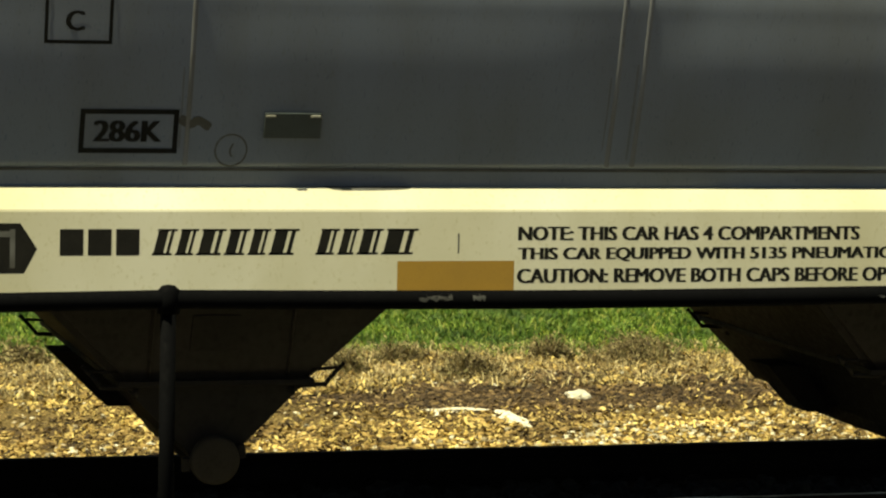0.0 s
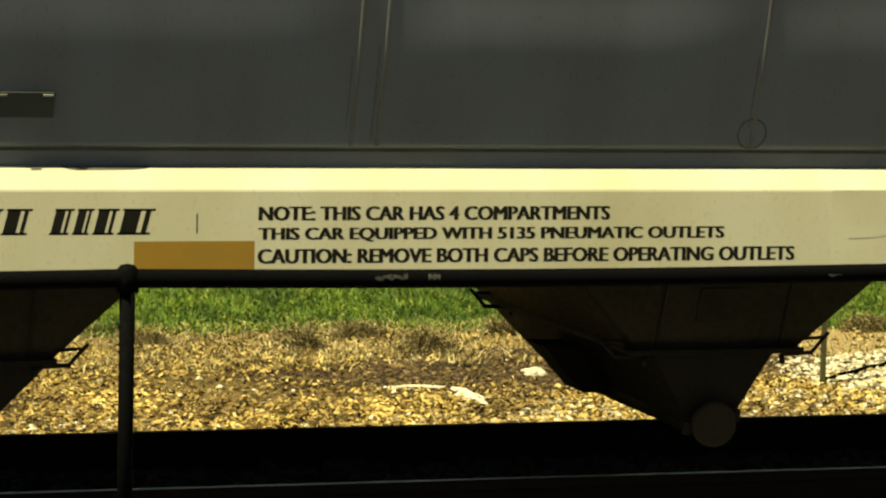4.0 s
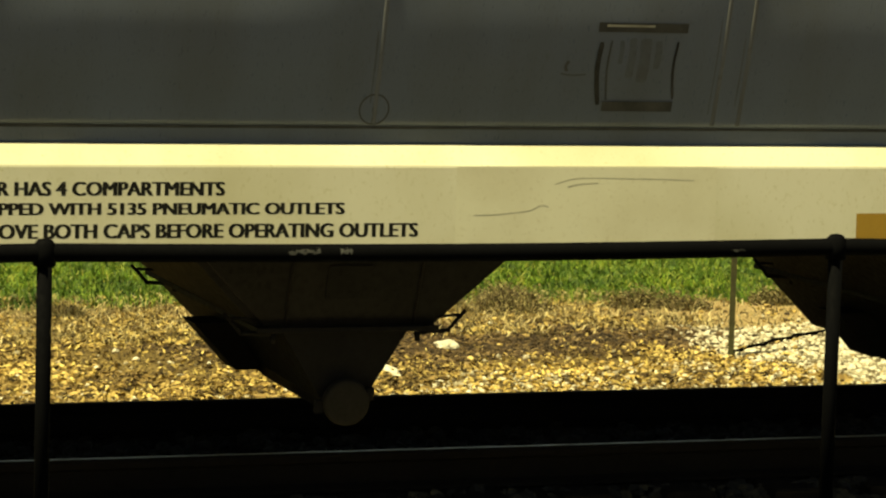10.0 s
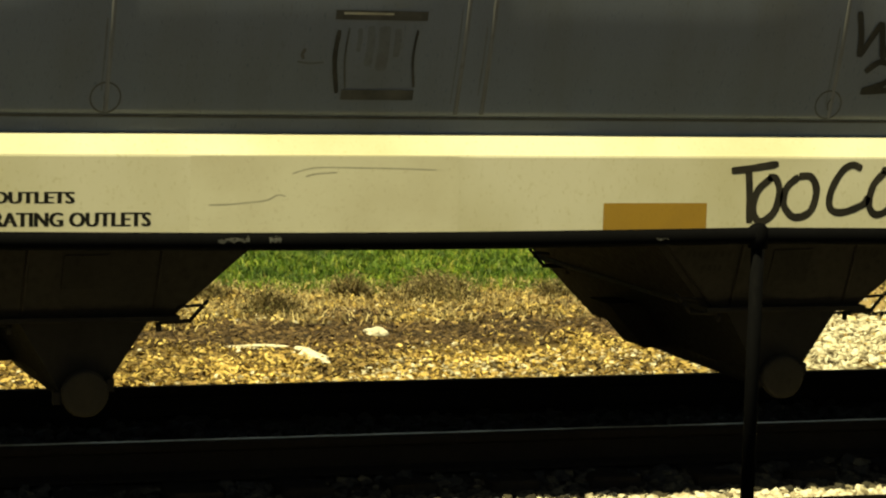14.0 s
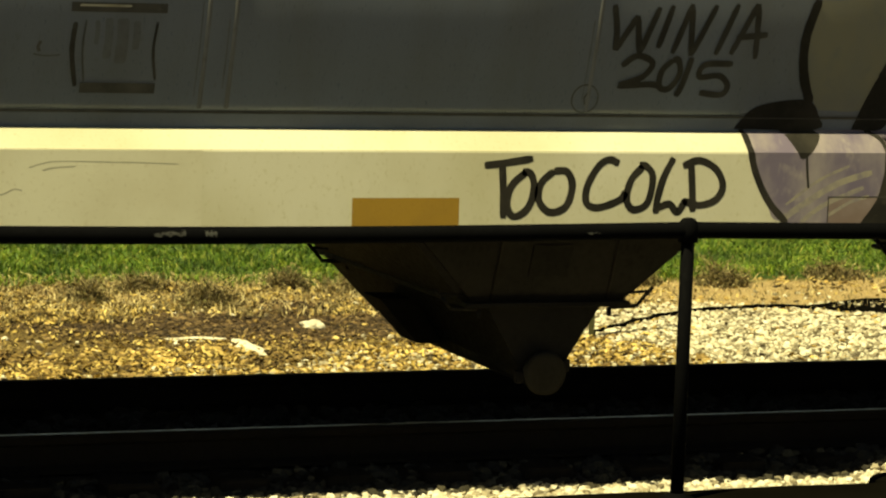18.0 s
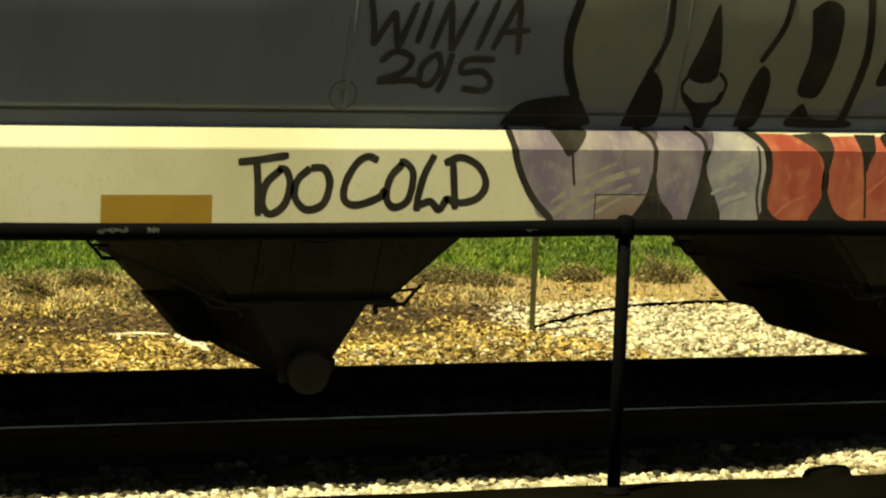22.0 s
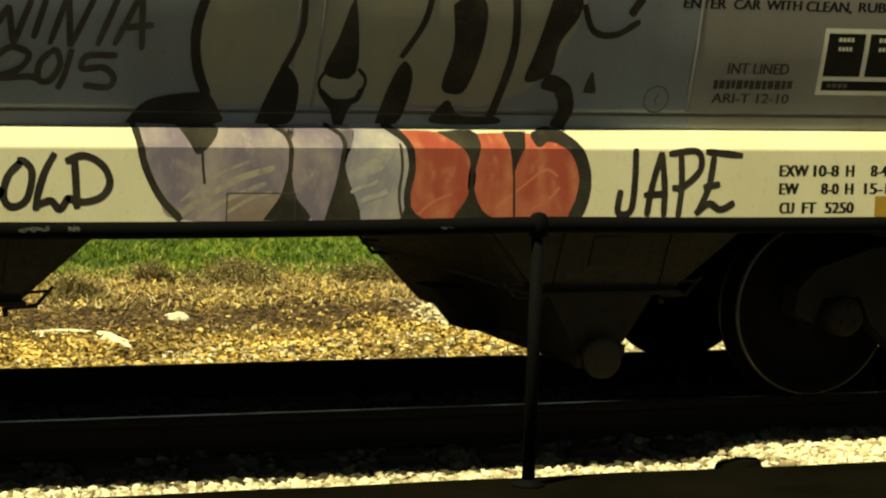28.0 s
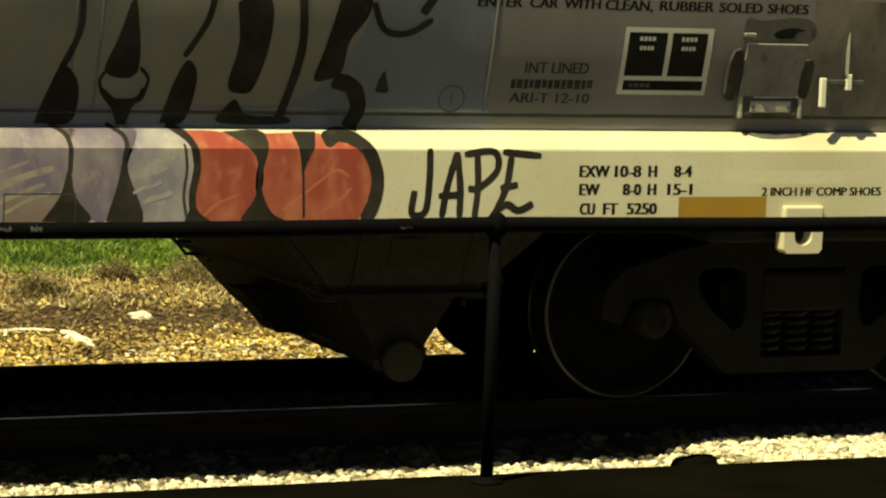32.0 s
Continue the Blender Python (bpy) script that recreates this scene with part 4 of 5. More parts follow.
# scratches on the repainted patch
part("scratch", brush(bmesh.new(), [(3.731, 1.131), (3.82, 1.133), (3.894, 1.14), (3.98, 1.150), (4.03, 1.172), (4.066, 1.166)], 0.006, 0.0028), M_SCRATCH, car)
part("scratch", brush(bmesh.new(), [(4.093, 1.262), (4.15, 1.28), (4.22, 1.289), (4.40, 1.287), (4.55, 1.285), (4.735, 1.279)], 0.005, 0.0028), M_SCRATCH, car)
part("scratch", brush(bmesh.new(), [(4.15, 1.250), (4.20, 1.262), (4.29, 1.268)], 0.007, 0.0028), M_SCRATCH, car)

# marks on the body
for x0, x1, z0, z1, text in ((-0.792, -0.529, 1.985, 2.25, "C"), (-0.636, -0.247, 1.558, 1.733, "286K")):
    part("mark_border", edging(x0, x1, z0, z1, 0.014 if text == "C" else 0.020, 0.0022), M_INK, car, "black border of a stencilled mark")
lettering("mark_lettering", "C", -0.712, -0.637, 2.035, 2.112)
lettering("mark_lettering", "286K", -0.582, -0.310, 1.603, 1.688, bold=0.0062)
part("smudge", brush(bmesh.new(), [(-0.245, 1.70), (-0.20, 1.675), (-0.17, 1.69), (-0.12, 1.662)], 0.035, 0.0018), M_FADED, car)
bm = bmesh.new()
box(bm, 0.092, 0.323, -0.006, 0.006, 0.0, 0.107, 0.003)
bmesh.ops.transform(bm, matrix=pose(0, side_y(1.623) - 0.016, 1.623, 18, 0, 0), verts=bm.verts)
tag = part("tag_plate", bm, M_GREEN, car, "small dark green metal tag plate")
for x in (0.115, 0.296):
    bm = bmesh.new()
    box(bm, x - 0.02, x + 0.02, -0.004, 0.004, -0.004, 0.004, 0.001)
    bmesh.ops.transform(bm, matrix=pose(0, side_y(1.711) - 0.028, 1.711, 18, 0, 0), verts=bm.verts)
    part("tag_clip", bm, M_BRIGHT, tag, "bright worn metal clip")
for x in (-0.03, 3.296, 6.62, 9.995):
    bm = bmesh.new()
    n = 36
    a = [bm.verts.new(on_side(x + 0.067 * math.cos(k * math.tau / n), 1.572 + 0.067 * math.sin(k * math.tau / n), 0.002)) for k in range(n)]
    b = [bm.verts.new(on_side(x + 0.060 * math.cos(k * math.tau / n), 1.572 + 0.060 * math.sin(k * math.tau / n), 0.002)) for k in range(n)]
    for k in range(n):
        bm.faces.new((a[k], a[(k + 1) % n], b[(k + 1) % n], b[k]))
    part("ring_mark", bm, M_FADED, car, "faint drawn inspection ring")
    part("ring_stroke", brush(bmesh.new(), [(x + 0.008, 1.60), (x - 0.004, 1.57), (x + 0.004, 1.545)], 0.007, 0.002), M_FADED, car)

# grime that has run down beside the weld seams
rng = random.Random(31)
for x in (-0.21, 1.545, 1.655, 3.30, 4.84, 4.96, 6.635, 8.135, 8.255, 10.175):
    dx, w, top, low = rng.uniform(-0.03, -0.018), rng.uniform(0.006, 0.012), rng.uniform(1.85, 1.98), rng.uniform(1.53, 1.60)
    part("dirt_run", brush(bmesh.new(), [(x + dx, top), (x + dx + 0.001, (top + low) / 2), (x + dx, low)], w, 0.0009), M_RUN, car, "thin run of grime beside a weld")

# empty placard frame on the middle of the side
holder = part("placard_top", rect(4.245, 4.655, 1.916, 1.956, 0.004), M_LIP, car, "dark worn upper lip of an empty placard frame")
part("lip_edge", rect(4.28, 4.50, 1.938, 1.948, 0.006), M_BRIGHT, holder)
part("placard_side", brush(bmesh.new(), [(4.268, 1.872), (4.262, 1.75), (4.29, 1.60)], 0.022, 0.003), M_OLDSPRAY, car, "dark worn edge of an empty placard frame")
part("placard_side", brush(bmesh.new(), [(4.312, 1.88), (4.306, 1.76), (4.325, 1.62)], 0.008, 0.003), M_FADED, car)
part("placard_side", brush(bmesh.new(), [(4.618, 1.878), (4.61, 1.76), (4.632, 1.63)], 0.012, 0.003), M_OLDSPRAY, car, "dark worn edge of an empty placard frame")
part("chalk_line", brush(bmesh.new(), [(4.10, 1.735), (4.15, 1.728), (4.215, 1.732)], 0.006, 0.0015), M_DIRTRUN, car)
part("chalk_line", brush(bmesh.new(), [(4.128, 1.79), (4.118, 1.765), (4.126, 1.745)], 0.014, 0.0015), M_DIRTRUN, car)
part("placard_bottom", rect(4.31, 4.635, 1.573, 1.617, 0.004), M_LIP, car, "dark worn lower lip of an empty placard frame")
for x, z0, z1, w in ((4.36, 1.78, 1.88, 0.02), (4.41, 1.72, 1.89, 0.035), (4.47, 1.70, 1.89, 0.05), (4.53, 1.76, 1.88, 0.03)):
    part("dirt_run", brush(bmesh.new(), [(x, z1), (x + 0.004, (z0 + z1) / 2), (x, z0)], w, 0.0016), M_RUN, car)
part("dark_mark", fill([(9.60, 1.60), (9.665, 1.60), (9.65, 1.66), (9.632, 1.70), (9.612, 1.66)], 0.002), M_OLDSPRAY, car)

# stencil panel
part("panel_frame", rect(10.855, 11.336, 1.603, 1.93, 0.0018), M_WHITE, car, "white painted frame of a stencil panel")
for x0, x1, z0, z1 in ((10.878, 11.085, 1.694, 1.905), (11.112, 11.305, 1.694, 1.905), (10.882, 11.315, 1.625, 1.672)):
    panel = part("stencil_panel", rect(x0, x1, z0, z1, 0.003), M_INK, car, "black stencil panel with unreadable white bars")
    rows = ((z1 - 0.03, 0.09), (z1 - 0.075, 0.08)) if z1 > 1.8 else ((z0 + 0.024, 0.12),)
    for zc, w in rows:
        c = (x0 + x1) / 2 if z1 > 1.8 else x0 + 0.09
        for k in range(4):
            xa = c - w / 2 + k * w / 4
            part("stencil_bar", rect(xa, xa + w / 4 - 0.006, zc - 0.010, zc + 0.010, 0.0042), M_FADED if z1 < 1.8 else M_WHITE, panel)

# worn placard holder, ticket clip and end ladder bracket
part("rust_stain", fill([(11.50, 1.875), (11.88, 1.875), (11.885, 1.97), (11.78, 1.992), (11.60, 1.975), (11.51, 1.985)], 0.0014), M_DIRTRUN, car, "dark smear of grime above a placard holder")
part("rust_stain", fill([(11.665, 1.905), (11.70, 1.888), (11.78, 1.892), (11.80, 1.92), (11.845, 1.93), (11.78, 1.942), (11.70, 1.93)], 0.0022), M_INK, car, "black worn stain above a placard holder")
for x, z0, z1 in ((11.468, 1.585, 1.85), (11.875, 1.60, 1.80)):
    bm = bmesh.new()
    o = [(x - 0.030, z0 + 0.03), (x - 0.012, z0), (x + 0.022, z0), (x + 0.030, z0 + 0.05), (x + 0.034, z1 - 0.04), (x + 0.020, z1), (x - 0.016, z1 - 0.01), (x - 0.034, z1 - 0.07)]
    along_y(bm, o, side_y(1.60) - 0.022, side_y(1.60) + 0.006)
    bmesh.ops.rotate(bm, cent=(x, side_y(1.60), 1.60), matrix=Matrix.Rotation(radians(16.5), 3, "X"), verts=bm.verts)
    part("side_bracket", bm, M_SOOT, car, "dark rusted bracket beside a placard plate")
bm = bmesh.new()
box(bm, 11.515, 11.855, -0.006, 0.006, 0.0, 0.27, 0.004)
bmesh.ops.transform(bm, matrix=pose(0, side_y(1.605) - 0.014, 1.605, 16.5, 0, 0), verts=bm.verts)
plate = part("placard_plate", bm, M_PLATE, car, "scuffed grey placard plate")
bm = bmesh.new()
box(bm, 11.482, 11.545, -0.012, 0.004, 0.0, 0.016, 0.003)
bmesh.ops.transform(bm, matrix=pose(0, side_y(1.90) - 0.012, 1.90, 16.5, 0, 0), verts=bm.verts)
part("plate_clip", bm, M_BRIGHT, plate)
part("paint_chip", fill([(11.61, 1.862), (11.70, 1.862), (11.665, 1.83), (11.645, 1.83)], 0.022), M_RUST, plate)
for x, z0, z1, w in ((11.655, 1.70, 1.80, 0.022), (11.66, 1.63, 1.66, 0.026), (11.755, 1.66, 1.72, 0.030), (11.79, 1.66, 1.74, 0.016)):
    part("plate_stain", brush(bmesh.new(), [(x, z1), (x + 0.006, (z0 + z1) / 2), (x - 0.003, z0)], w, 0.0225), M_SOOT, plate)
y = side_y(1.54)
bm = bmesh.new()
box(bm, 11.525, 11.875, y - 0.030, y, 1.502, 1.598, 0.010)
clip = part("ticket_holder", bm, M_LIP, car, "worn metal ticket holder with bright ends")
bm = bmesh.new()
box(bm, 11.585, 11.815, y - 0.038, y - 0.028, 1.522, 1.580, 0.005)
part("holder_face", bm, M_BRIGHT, clip)
for x in (11.534, 11.868):
    bm = bmesh.new()
    box(bm, x - 0.011, x + 0.011, y - 0.040, y, 1.494, 1.606, 0.007)
    part("holder_end", bm, M_BRIGHT, clip)
for x in (11.60, 11.80):
    bm = bmesh.new()
    tube(bm, (x, y - 0.036, 1.551), (x, y - 0.043, 1.551), 0.009, n=8)
    part("rivet", bm, M_LIP, clip)
part("worn_panel", rect(11.88, 12.6, 1.51, 2.08, 0.0014), worn("rubbed_grey_paint", (0.20, 0.185, 0.17), (0.055, 0.05, 0.045), 0.5, amount=0.85, grain=10, broad=6, streak=(1, 1, 0.4)), car, "rubbed dark paint beside the ladder")
for x, z0, z1, m in ((11.965, 1.555, 1.70, M_WHITE), (12.10, 1.69, 1.95, M_BRIGHT), (12.11, 1.64, 1.72, M_WHITE)):
    bm = bmesh.new()
    w = 0.016 if m == M_WHITE else 0.006
    box(bm, x - w, x + w, side_y(1.65) - 0.06, side_y(1.65) - 0.035, z0, z1, 0.005)
    part("grab_iron", bm, m, car, "pale worn grab iron")
bm = bmesh.new()
box(bm, 11.98, 12.2, side_y(1.65) - 0.05, side_y(1.65), 1.665, 1.69, 0.004)
part("grab_bracket", bm, M_LIP, car)
# dark rounded patches along the top of the sill's slope
part("ledge_mark", fill([(11.54, 1.428), (11.97, 1.428), (11.90, 1.404), (11.78, 1.393), (11.66, 1.396)], 0.002), M_FADED, car)
part("ledge_mark", fill([(0.36, 1.428), (0.70, 1.428), (0.66, 1.416), (0.42, 1.414)], 0.002), M_FADED, car)

# jacking bracket below the sill
bm = bmesh.new()
box(bm, 11.780, 12.005, -1.535, -1.44, 0.985, 1.066, 0.012)
bracket = part("jacking_bracket", bm, M_SILL, car, "cream painted bracket under the sill")
bm = bmesh.new()
o = [(11.785, 0.99), (11.785, 0.85), (11.803, 0.830), (11.985, 0.830), (12.003, 0.85), (12.003, 0.99), (11.945, 0.99)]
o += [(11.893 + 0.050 * math.cos(a), 0.915 - 0.045 * math.sin(a)) for a in np.linspace(0.1, math.pi - 0.1, 9)]
o += [(11.841, 0.99)]
along_y(bm, o, -1.53, -1.45)
part("bracket_hook", bm, M_SILL, bracket)

# sprayed pictures and words
bm = bmesh.new()
brush(bm, [(6.127, 1.277), (6.204, 1.285), (6.358, 1.308)], 0.034, 0.0034)
brush(bm, [(6.211, 1.285), (6.220, 1.174), (6.224, 1.042)], 0.034, 0.0038)
part("painted_letter", bm, M_SPRAY, car, "black sprayed letter T")
bm = bmesh.new()
brush(bm, [(6.327, 1.248), (6.259, 1.186), (6.241, 1.099), (6.276, 1.050), (6.340, 1.087), (6.368, 1.174), (6.348, 1.241), (6.308, 1.248)], 0.034, 0.0034)
part("painted_letter", bm, M_SPRAY, car, "black sprayed letter O")
bm = bmesh.new()
brush(bm, [(6.460, 1.253), (6.401, 1.199), (6.391, 1.124), (6.445, 1.069), (6.523, 1.094), (6.551, 1.186), (6.523, 1.249), (6.460, 1.253)], 0.034, 0.0034)
part("painted_letter", bm, M_SPRAY, car, "black sprayed letter O")
bm = bmesh.new()
brush(bm, [(6.776, 1.287), (6.727, 1.304), (6.675, 1.274), (6.625, 1.187), (6.623, 1.111), (6.682, 1.089), (6.787, 1.124), (6.813, 1.162)], 0.034, 0.0034)
part("painted_letter", bm, M_SPRAY, car, "black sprayed letter C")
bm = bmesh.new()
brush(bm, [(6.894, 1.275), (6.837, 1.212), (6.819, 1.124), (6.856, 1.079), (6.922, 1.111), (6.944, 1.225), (6.910, 1.275), (6.875, 1.280)], 0.034, 0.0034)
part("painted_letter", bm, M_SPRAY, car, "black sprayed letter O")
bm = bmesh.new()
brush(bm, [(7.044, 1.314), (6.998, 1.225), (6.970, 1.124), (6.964, 1.061)], 0.034, 0.0034)
brush(bm, [(6.971, 1.086), (7.030, 1.104), (7.072, 1.068), (7.111, 1.124)], 0.034, 0.0038)
part("painted_letter", bm, M_SPRAY, car, "black sprayed letter L")
bm = bmesh.new()
brush(bm, [(7.132, 1.289), (7.142, 1.175), (7.149, 1.068)], 0.034, 0.0034)
brush(bm, [(7.091, 1.276), (7.172, 1.302), (7.256, 1.264), (7.295, 1.188), (7.262, 1.124), (7.180, 1.099), (7.098, 1.119)], 0.034, 0.0038)
part("painted_letter", bm, M_SPRAY, car, "black sprayed letter D")
bm = bmesh.new()
brush(bm, [(6.692, 1.998), (6.718, 1.887), (6.725, 1.794)], 0.029, 0.0034)
brush(bm, [(6.725, 1.794), (6.809, 1.951)], 0.029, 0.0038)
brush(bm, [(6.809, 1.951), (6.842, 1.781)], 0.029, 0.0042)
brush(bm, [(6.842, 1.781), (6.910, 1.991)], 0.029, 0.0046)
part("painted_letter", bm, M_OLDSPRAY, car, "thin grey-black sprayed letter W")
bm = bmesh.new()
brush(bm, [(6.975, 2.001), (6.928, 1.808)], 0.029, 0.0034)
part("painted_letter", bm, M_OLDSPRAY, car, "thin grey-black sprayed letter I")
bm = bmesh.new()
brush(bm, [(7.068, 2.008), (7.002, 1.784)], 0.029, 0.0034)
brush(bm, [(7.068, 2.008), (7.095, 1.776)], 0.029, 0.0038)
brush(bm, [(7.095, 1.776), (7.189, 2.006)], 0.029, 0.0042)
part("painted_letter", bm, M_OLDSPRAY, car, "thin grey-black sprayed letter N")
bm = bmesh.new()
brush(bm, [(7.296, 2.014), (7.216, 1.783)], 0.029, 0.0034)
part("painted_letter", bm, M_OLDSPRAY, car, "thin grey-black sprayed letter T")
bm = bmesh.new()
brush(bm, [(7.392, 2.016), (7.292, 1.785)], 0.029, 0.0034)
brush(bm, [(7.397, 2.016), (7.419, 1.767)], 0.029, 0.0038)
brush(bm, [(7.307, 1.862), (7.461, 1.878)], 0.029, 0.0042)
part("painted_letter", bm, M_OLDSPRAY, car, "thin grey-black sprayed letter A")
bm = bmesh.new()
brush(bm, [(6.770, 1.724), (6.836, 1.771), (6.916, 1.740), (6.880, 1.675), (6.774, 1.635), (6.926, 1.642), (6.982, 1.630)], 0.029, 0.0034)
part("painted_letter", bm, M_OLDSPRAY, car, "thin grey-black sprayed letter 2")
bm = bmesh.new()
brush(bm, [(7.013, 1.754), (6.969, 1.702), (6.974, 1.630), (7.023, 1.626), (7.060, 1.691), (7.040, 1.755), (7.013, 1.754)], 0.029, 0.0034)
part("painted_letter", bm, M_OLDSPRAY, car, "thin grey-black sprayed letter 0")
bm = bmesh.new()
brush(bm, [(7.105, 1.768), (7.086, 1.653), (7.062, 1.588)], 0.029, 0.0034)
part("painted_letter", bm, M_OLDSPRAY, car, "thin grey-black sprayed letter 1")
bm = bmesh.new()
brush(bm, [(7.314, 1.741), (7.179, 1.736), (7.162, 1.680), (7.257, 1.686), (7.309, 1.643), (7.287, 1.599), (7.176, 1.607)], 0.029, 0.0034)
part("painted_letter", bm, M_OLDSPRAY, car, "thin grey-black sprayed letter 5")
bm = bmesh.new()
brush(bm, [(9.871, 1.343), (9.872, 1.187), (9.855, 1.047), (9.789, 1.039), (9.799, 1.147)], 0.034, 0.0034)
part("painted_letter", bm, M_SPRAY, car, "black sprayed letter J")
bm = bmesh.new()
brush(bm, [(10.010, 1.327), (9.964, 1.160), (9.941, 1.020)], 0.034, 0.0034)
brush(bm, [(10.010, 1.327), (10.031, 1.160), (10.032, 1.016)], 0.034, 0.0038)
brush(bm, [(9.921, 1.120), (10.051, 1.127)], 0.034, 0.0042)
part("painted_letter", bm, M_SPRAY, car, "black sprayed letter A")
bm = bmesh.new()
brush(bm, [(10.113, 1.322), (10.122, 1.160), (10.109, 1.011)], 0.034, 0.0034)
brush(bm, [(10.047, 1.316), (10.199, 1.328), (10.219, 1.241), (10.131, 1.160), (10.071, 1.154)], 0.034, 0.0038)
part("painted_letter", bm, M_SPRAY, car, "black sprayed letter P")
bm = bmesh.new()
brush(bm, [(10.245, 1.328), (10.447, 1.309)], 0.034, 0.0034)
brush(bm, [(10.292, 1.309), (10.269, 1.159), (10.215, 1.037)], 0.034, 0.0038)
brush(bm, [(10.239, 1.154), (10.330, 1.173)], 0.034, 0.0042)
brush(bm, [(10.200, 1.029), (10.274, 1.078), (10.337, 1.050), (10.413, 1.083)], 0.034, 0.0046)
part("painted_letter", bm, M_SPRAY, car, "black sprayed letter E")
part("graffiti_fill", fill([(7.412, 1.426), (7.442, 1.252), (7.525, 1.098), (7.607, 1.021), (8.027, 1.020), (8.116, 1.124), (8.145, 1.280), (8.133, 1.352), (8.117, 1.436)], 0.0024), M_VIOLET, car, "violet sprayed letter fill")
part("graffiti_fill", fill([(8.112, 1.437), (8.137, 1.333), (8.119, 1.176), (8.180, 1.071), (8.237, 1.019), (8.309, 1.019), (8.367, 1.150), (8.411, 1.308), (8.439, 1.434)], 0.0024), M_VIOLET, car, "violet sprayed letter fill")
part("graffiti_fill", fill([(8.392, 1.434), (8.394, 1.255), (8.410, 1.124), (8.472, 1.018), (8.712, 1.018), (8.712, 1.177), (8.700, 1.355), (8.655, 1.436)], 0.0024), M_PALE, car, "pale blue sprayed letter fill")
part("graffiti_fill", fill([(8.655, 1.417), (8.737, 1.331), (8.705, 1.162), (8.715, 1.050), (8.800, 0.998), (8.872, 0.998), (8.959, 1.002), (9.038, 1.135), (9.040, 1.280), (8.979, 1.349), (8.864, 1.410)], 0.0024), M_RED, car, "red sprayed letter fill")
part("graffiti_fill", fill([(9.043, 1.404), (9.009, 1.162), (9.073, 1.043), (9.157, 1.000), (9.486, 0.998), (9.564, 1.107), (9.590, 1.214), (9.560, 1.325), (9.480, 1.385), (9.36, 1.405), (9.20, 1.408)], 0.0024), M_RED, car, "red sprayed heart-shaped fill")
part("graffiti_fill", fill([(7.70, 2.04), (9.56, 2.07), (9.50, 1.88), (9.40, 1.70), (9.30, 1.60), (9.15, 1.535), (8.45, 1.53), (7.80, 1.53), (7.67, 1.70), (7.65, 1.90)], 0.0009, False), M_TINT, car, "thin yellowish sprayed ground behind letters")
part("graffiti_fill", fill([(7.735, 2.036), (8.190, 2.046), (8.159, 1.731), (8.093, 1.573), (7.950, 1.525), (7.769, 1.570), (7.668, 1.724), (7.665, 1.903)], 0.0014), M_TINT, car, "thin yellowish sprayed letter fill")
part("graffiti_fill", fill([(8.223, 2.048), (8.414, 2.052), (8.388, 1.840), (8.336, 1.656), (8.226, 1.541), (8.137, 1.553), (8.130, 1.732)], 0.0014), M_TINT, car, "thin yellowish sprayed letter fill")
part("graffiti_fill", fill([(8.411, 1.919), (8.528, 2.056), (8.764, 2.061), (8.703, 1.740), (8.645, 1.553), (8.490, 1.541), (8.396, 1.631)], 0.0014), M_TINT, car, "thin yellowish sprayed letter fill")
part("graffiti_fill", fill([(8.785, 2.063), (9.202, 2.072), (9.230, 1.695), (9.162, 1.551), (8.963, 1.535), (8.815, 1.636), (8.749, 1.795)], 0.0014), M_TINT, car, "thin yellowish sprayed letter fill")
part("graffiti_outline", brush(bmesh.new(), [(7.421, 1.438), (7.448, 1.277), (7.524, 1.124), (7.627, 1.016)], 0.034, 0.0037), M_SPRAY, car)
part("graffiti_shadow", fill([(8.010, 1.014), (8.091, 1.124), (8.133, 1.254), (8.163, 1.124), (8.235, 1.014)], 0.0031), M_SPRAY, car)
part("graffiti_outline", brush(bmesh.new(), [(8.063, 1.441), (8.131, 1.382), (8.137, 1.228)], 0.023, 0.0037), M_SPRAY, car)
part("graffiti_shadow", fill([(8.305, 1.013), (8.355, 1.176), (8.392, 1.354), (8.405, 1.229), (8.481, 1.013)], 0.0031), M_SPRAY, car)
part("graffiti_outline", brush(bmesh.new(), [(8.323, 1.443), (8.396, 1.383), (8.384, 1.281)], 0.023, 0.0037), M_SPRAY, car)
part("graffiti_outline", brush(bmesh.new(), [(8.608, 1.446), (8.700, 1.373), (8.728, 1.256), (8.708, 1.124), (8.722, 1.018)], 0.036, 0.0037), M_SPRAY, car)
part("graffiti_shadow", fill([(8.712, 1.095), (8.672, 1.008), (8.805, 1.008), (8.752, 1.040)], 0.0034, False), M_SPRAY, car)
part("graffiti_shadow", fill([(8.864, 1.413), (8.960, 1.354), (9.016, 1.280), (9.011, 1.122), (8.947, 1.002), (9.172, 1.000), (9.089, 1.051), (9.037, 1.188), (9.068, 1.404)], 0.0031), M_SPRAY, car)
part("graffiti_shadow", fill([(9.200, 1.415), (9.315, 1.415), (9.298, 1.350), (9.262, 1.280), (9.236, 1.205), (9.226, 1.300)], 0.0031, False), M_SPRAY, car)
part("graffiti_outline", brush(bmesh.new(), [(9.345, 1.372), (9.440, 1.402), (9.550, 1.345), (9.608, 1.220), (9.598, 1.100), (9.553, 1.001)], 0.066, 0.0037), M_SPRAY, car)
part("graffiti_shadow", fill([(7.617, 1.437), (7.652, 1.379), (7.684, 1.317), (7.717, 1.317), (7.797, 1.392), (7.792, 1.439)], 0.0031), M_SPRAY, car)
part("graffiti_outline", brush(bmesh.new(), [(7.717, 1.330), (7.723, 1.253), (7.732, 1.176)], 0.013, 0.0037), M_SPRAY, car)
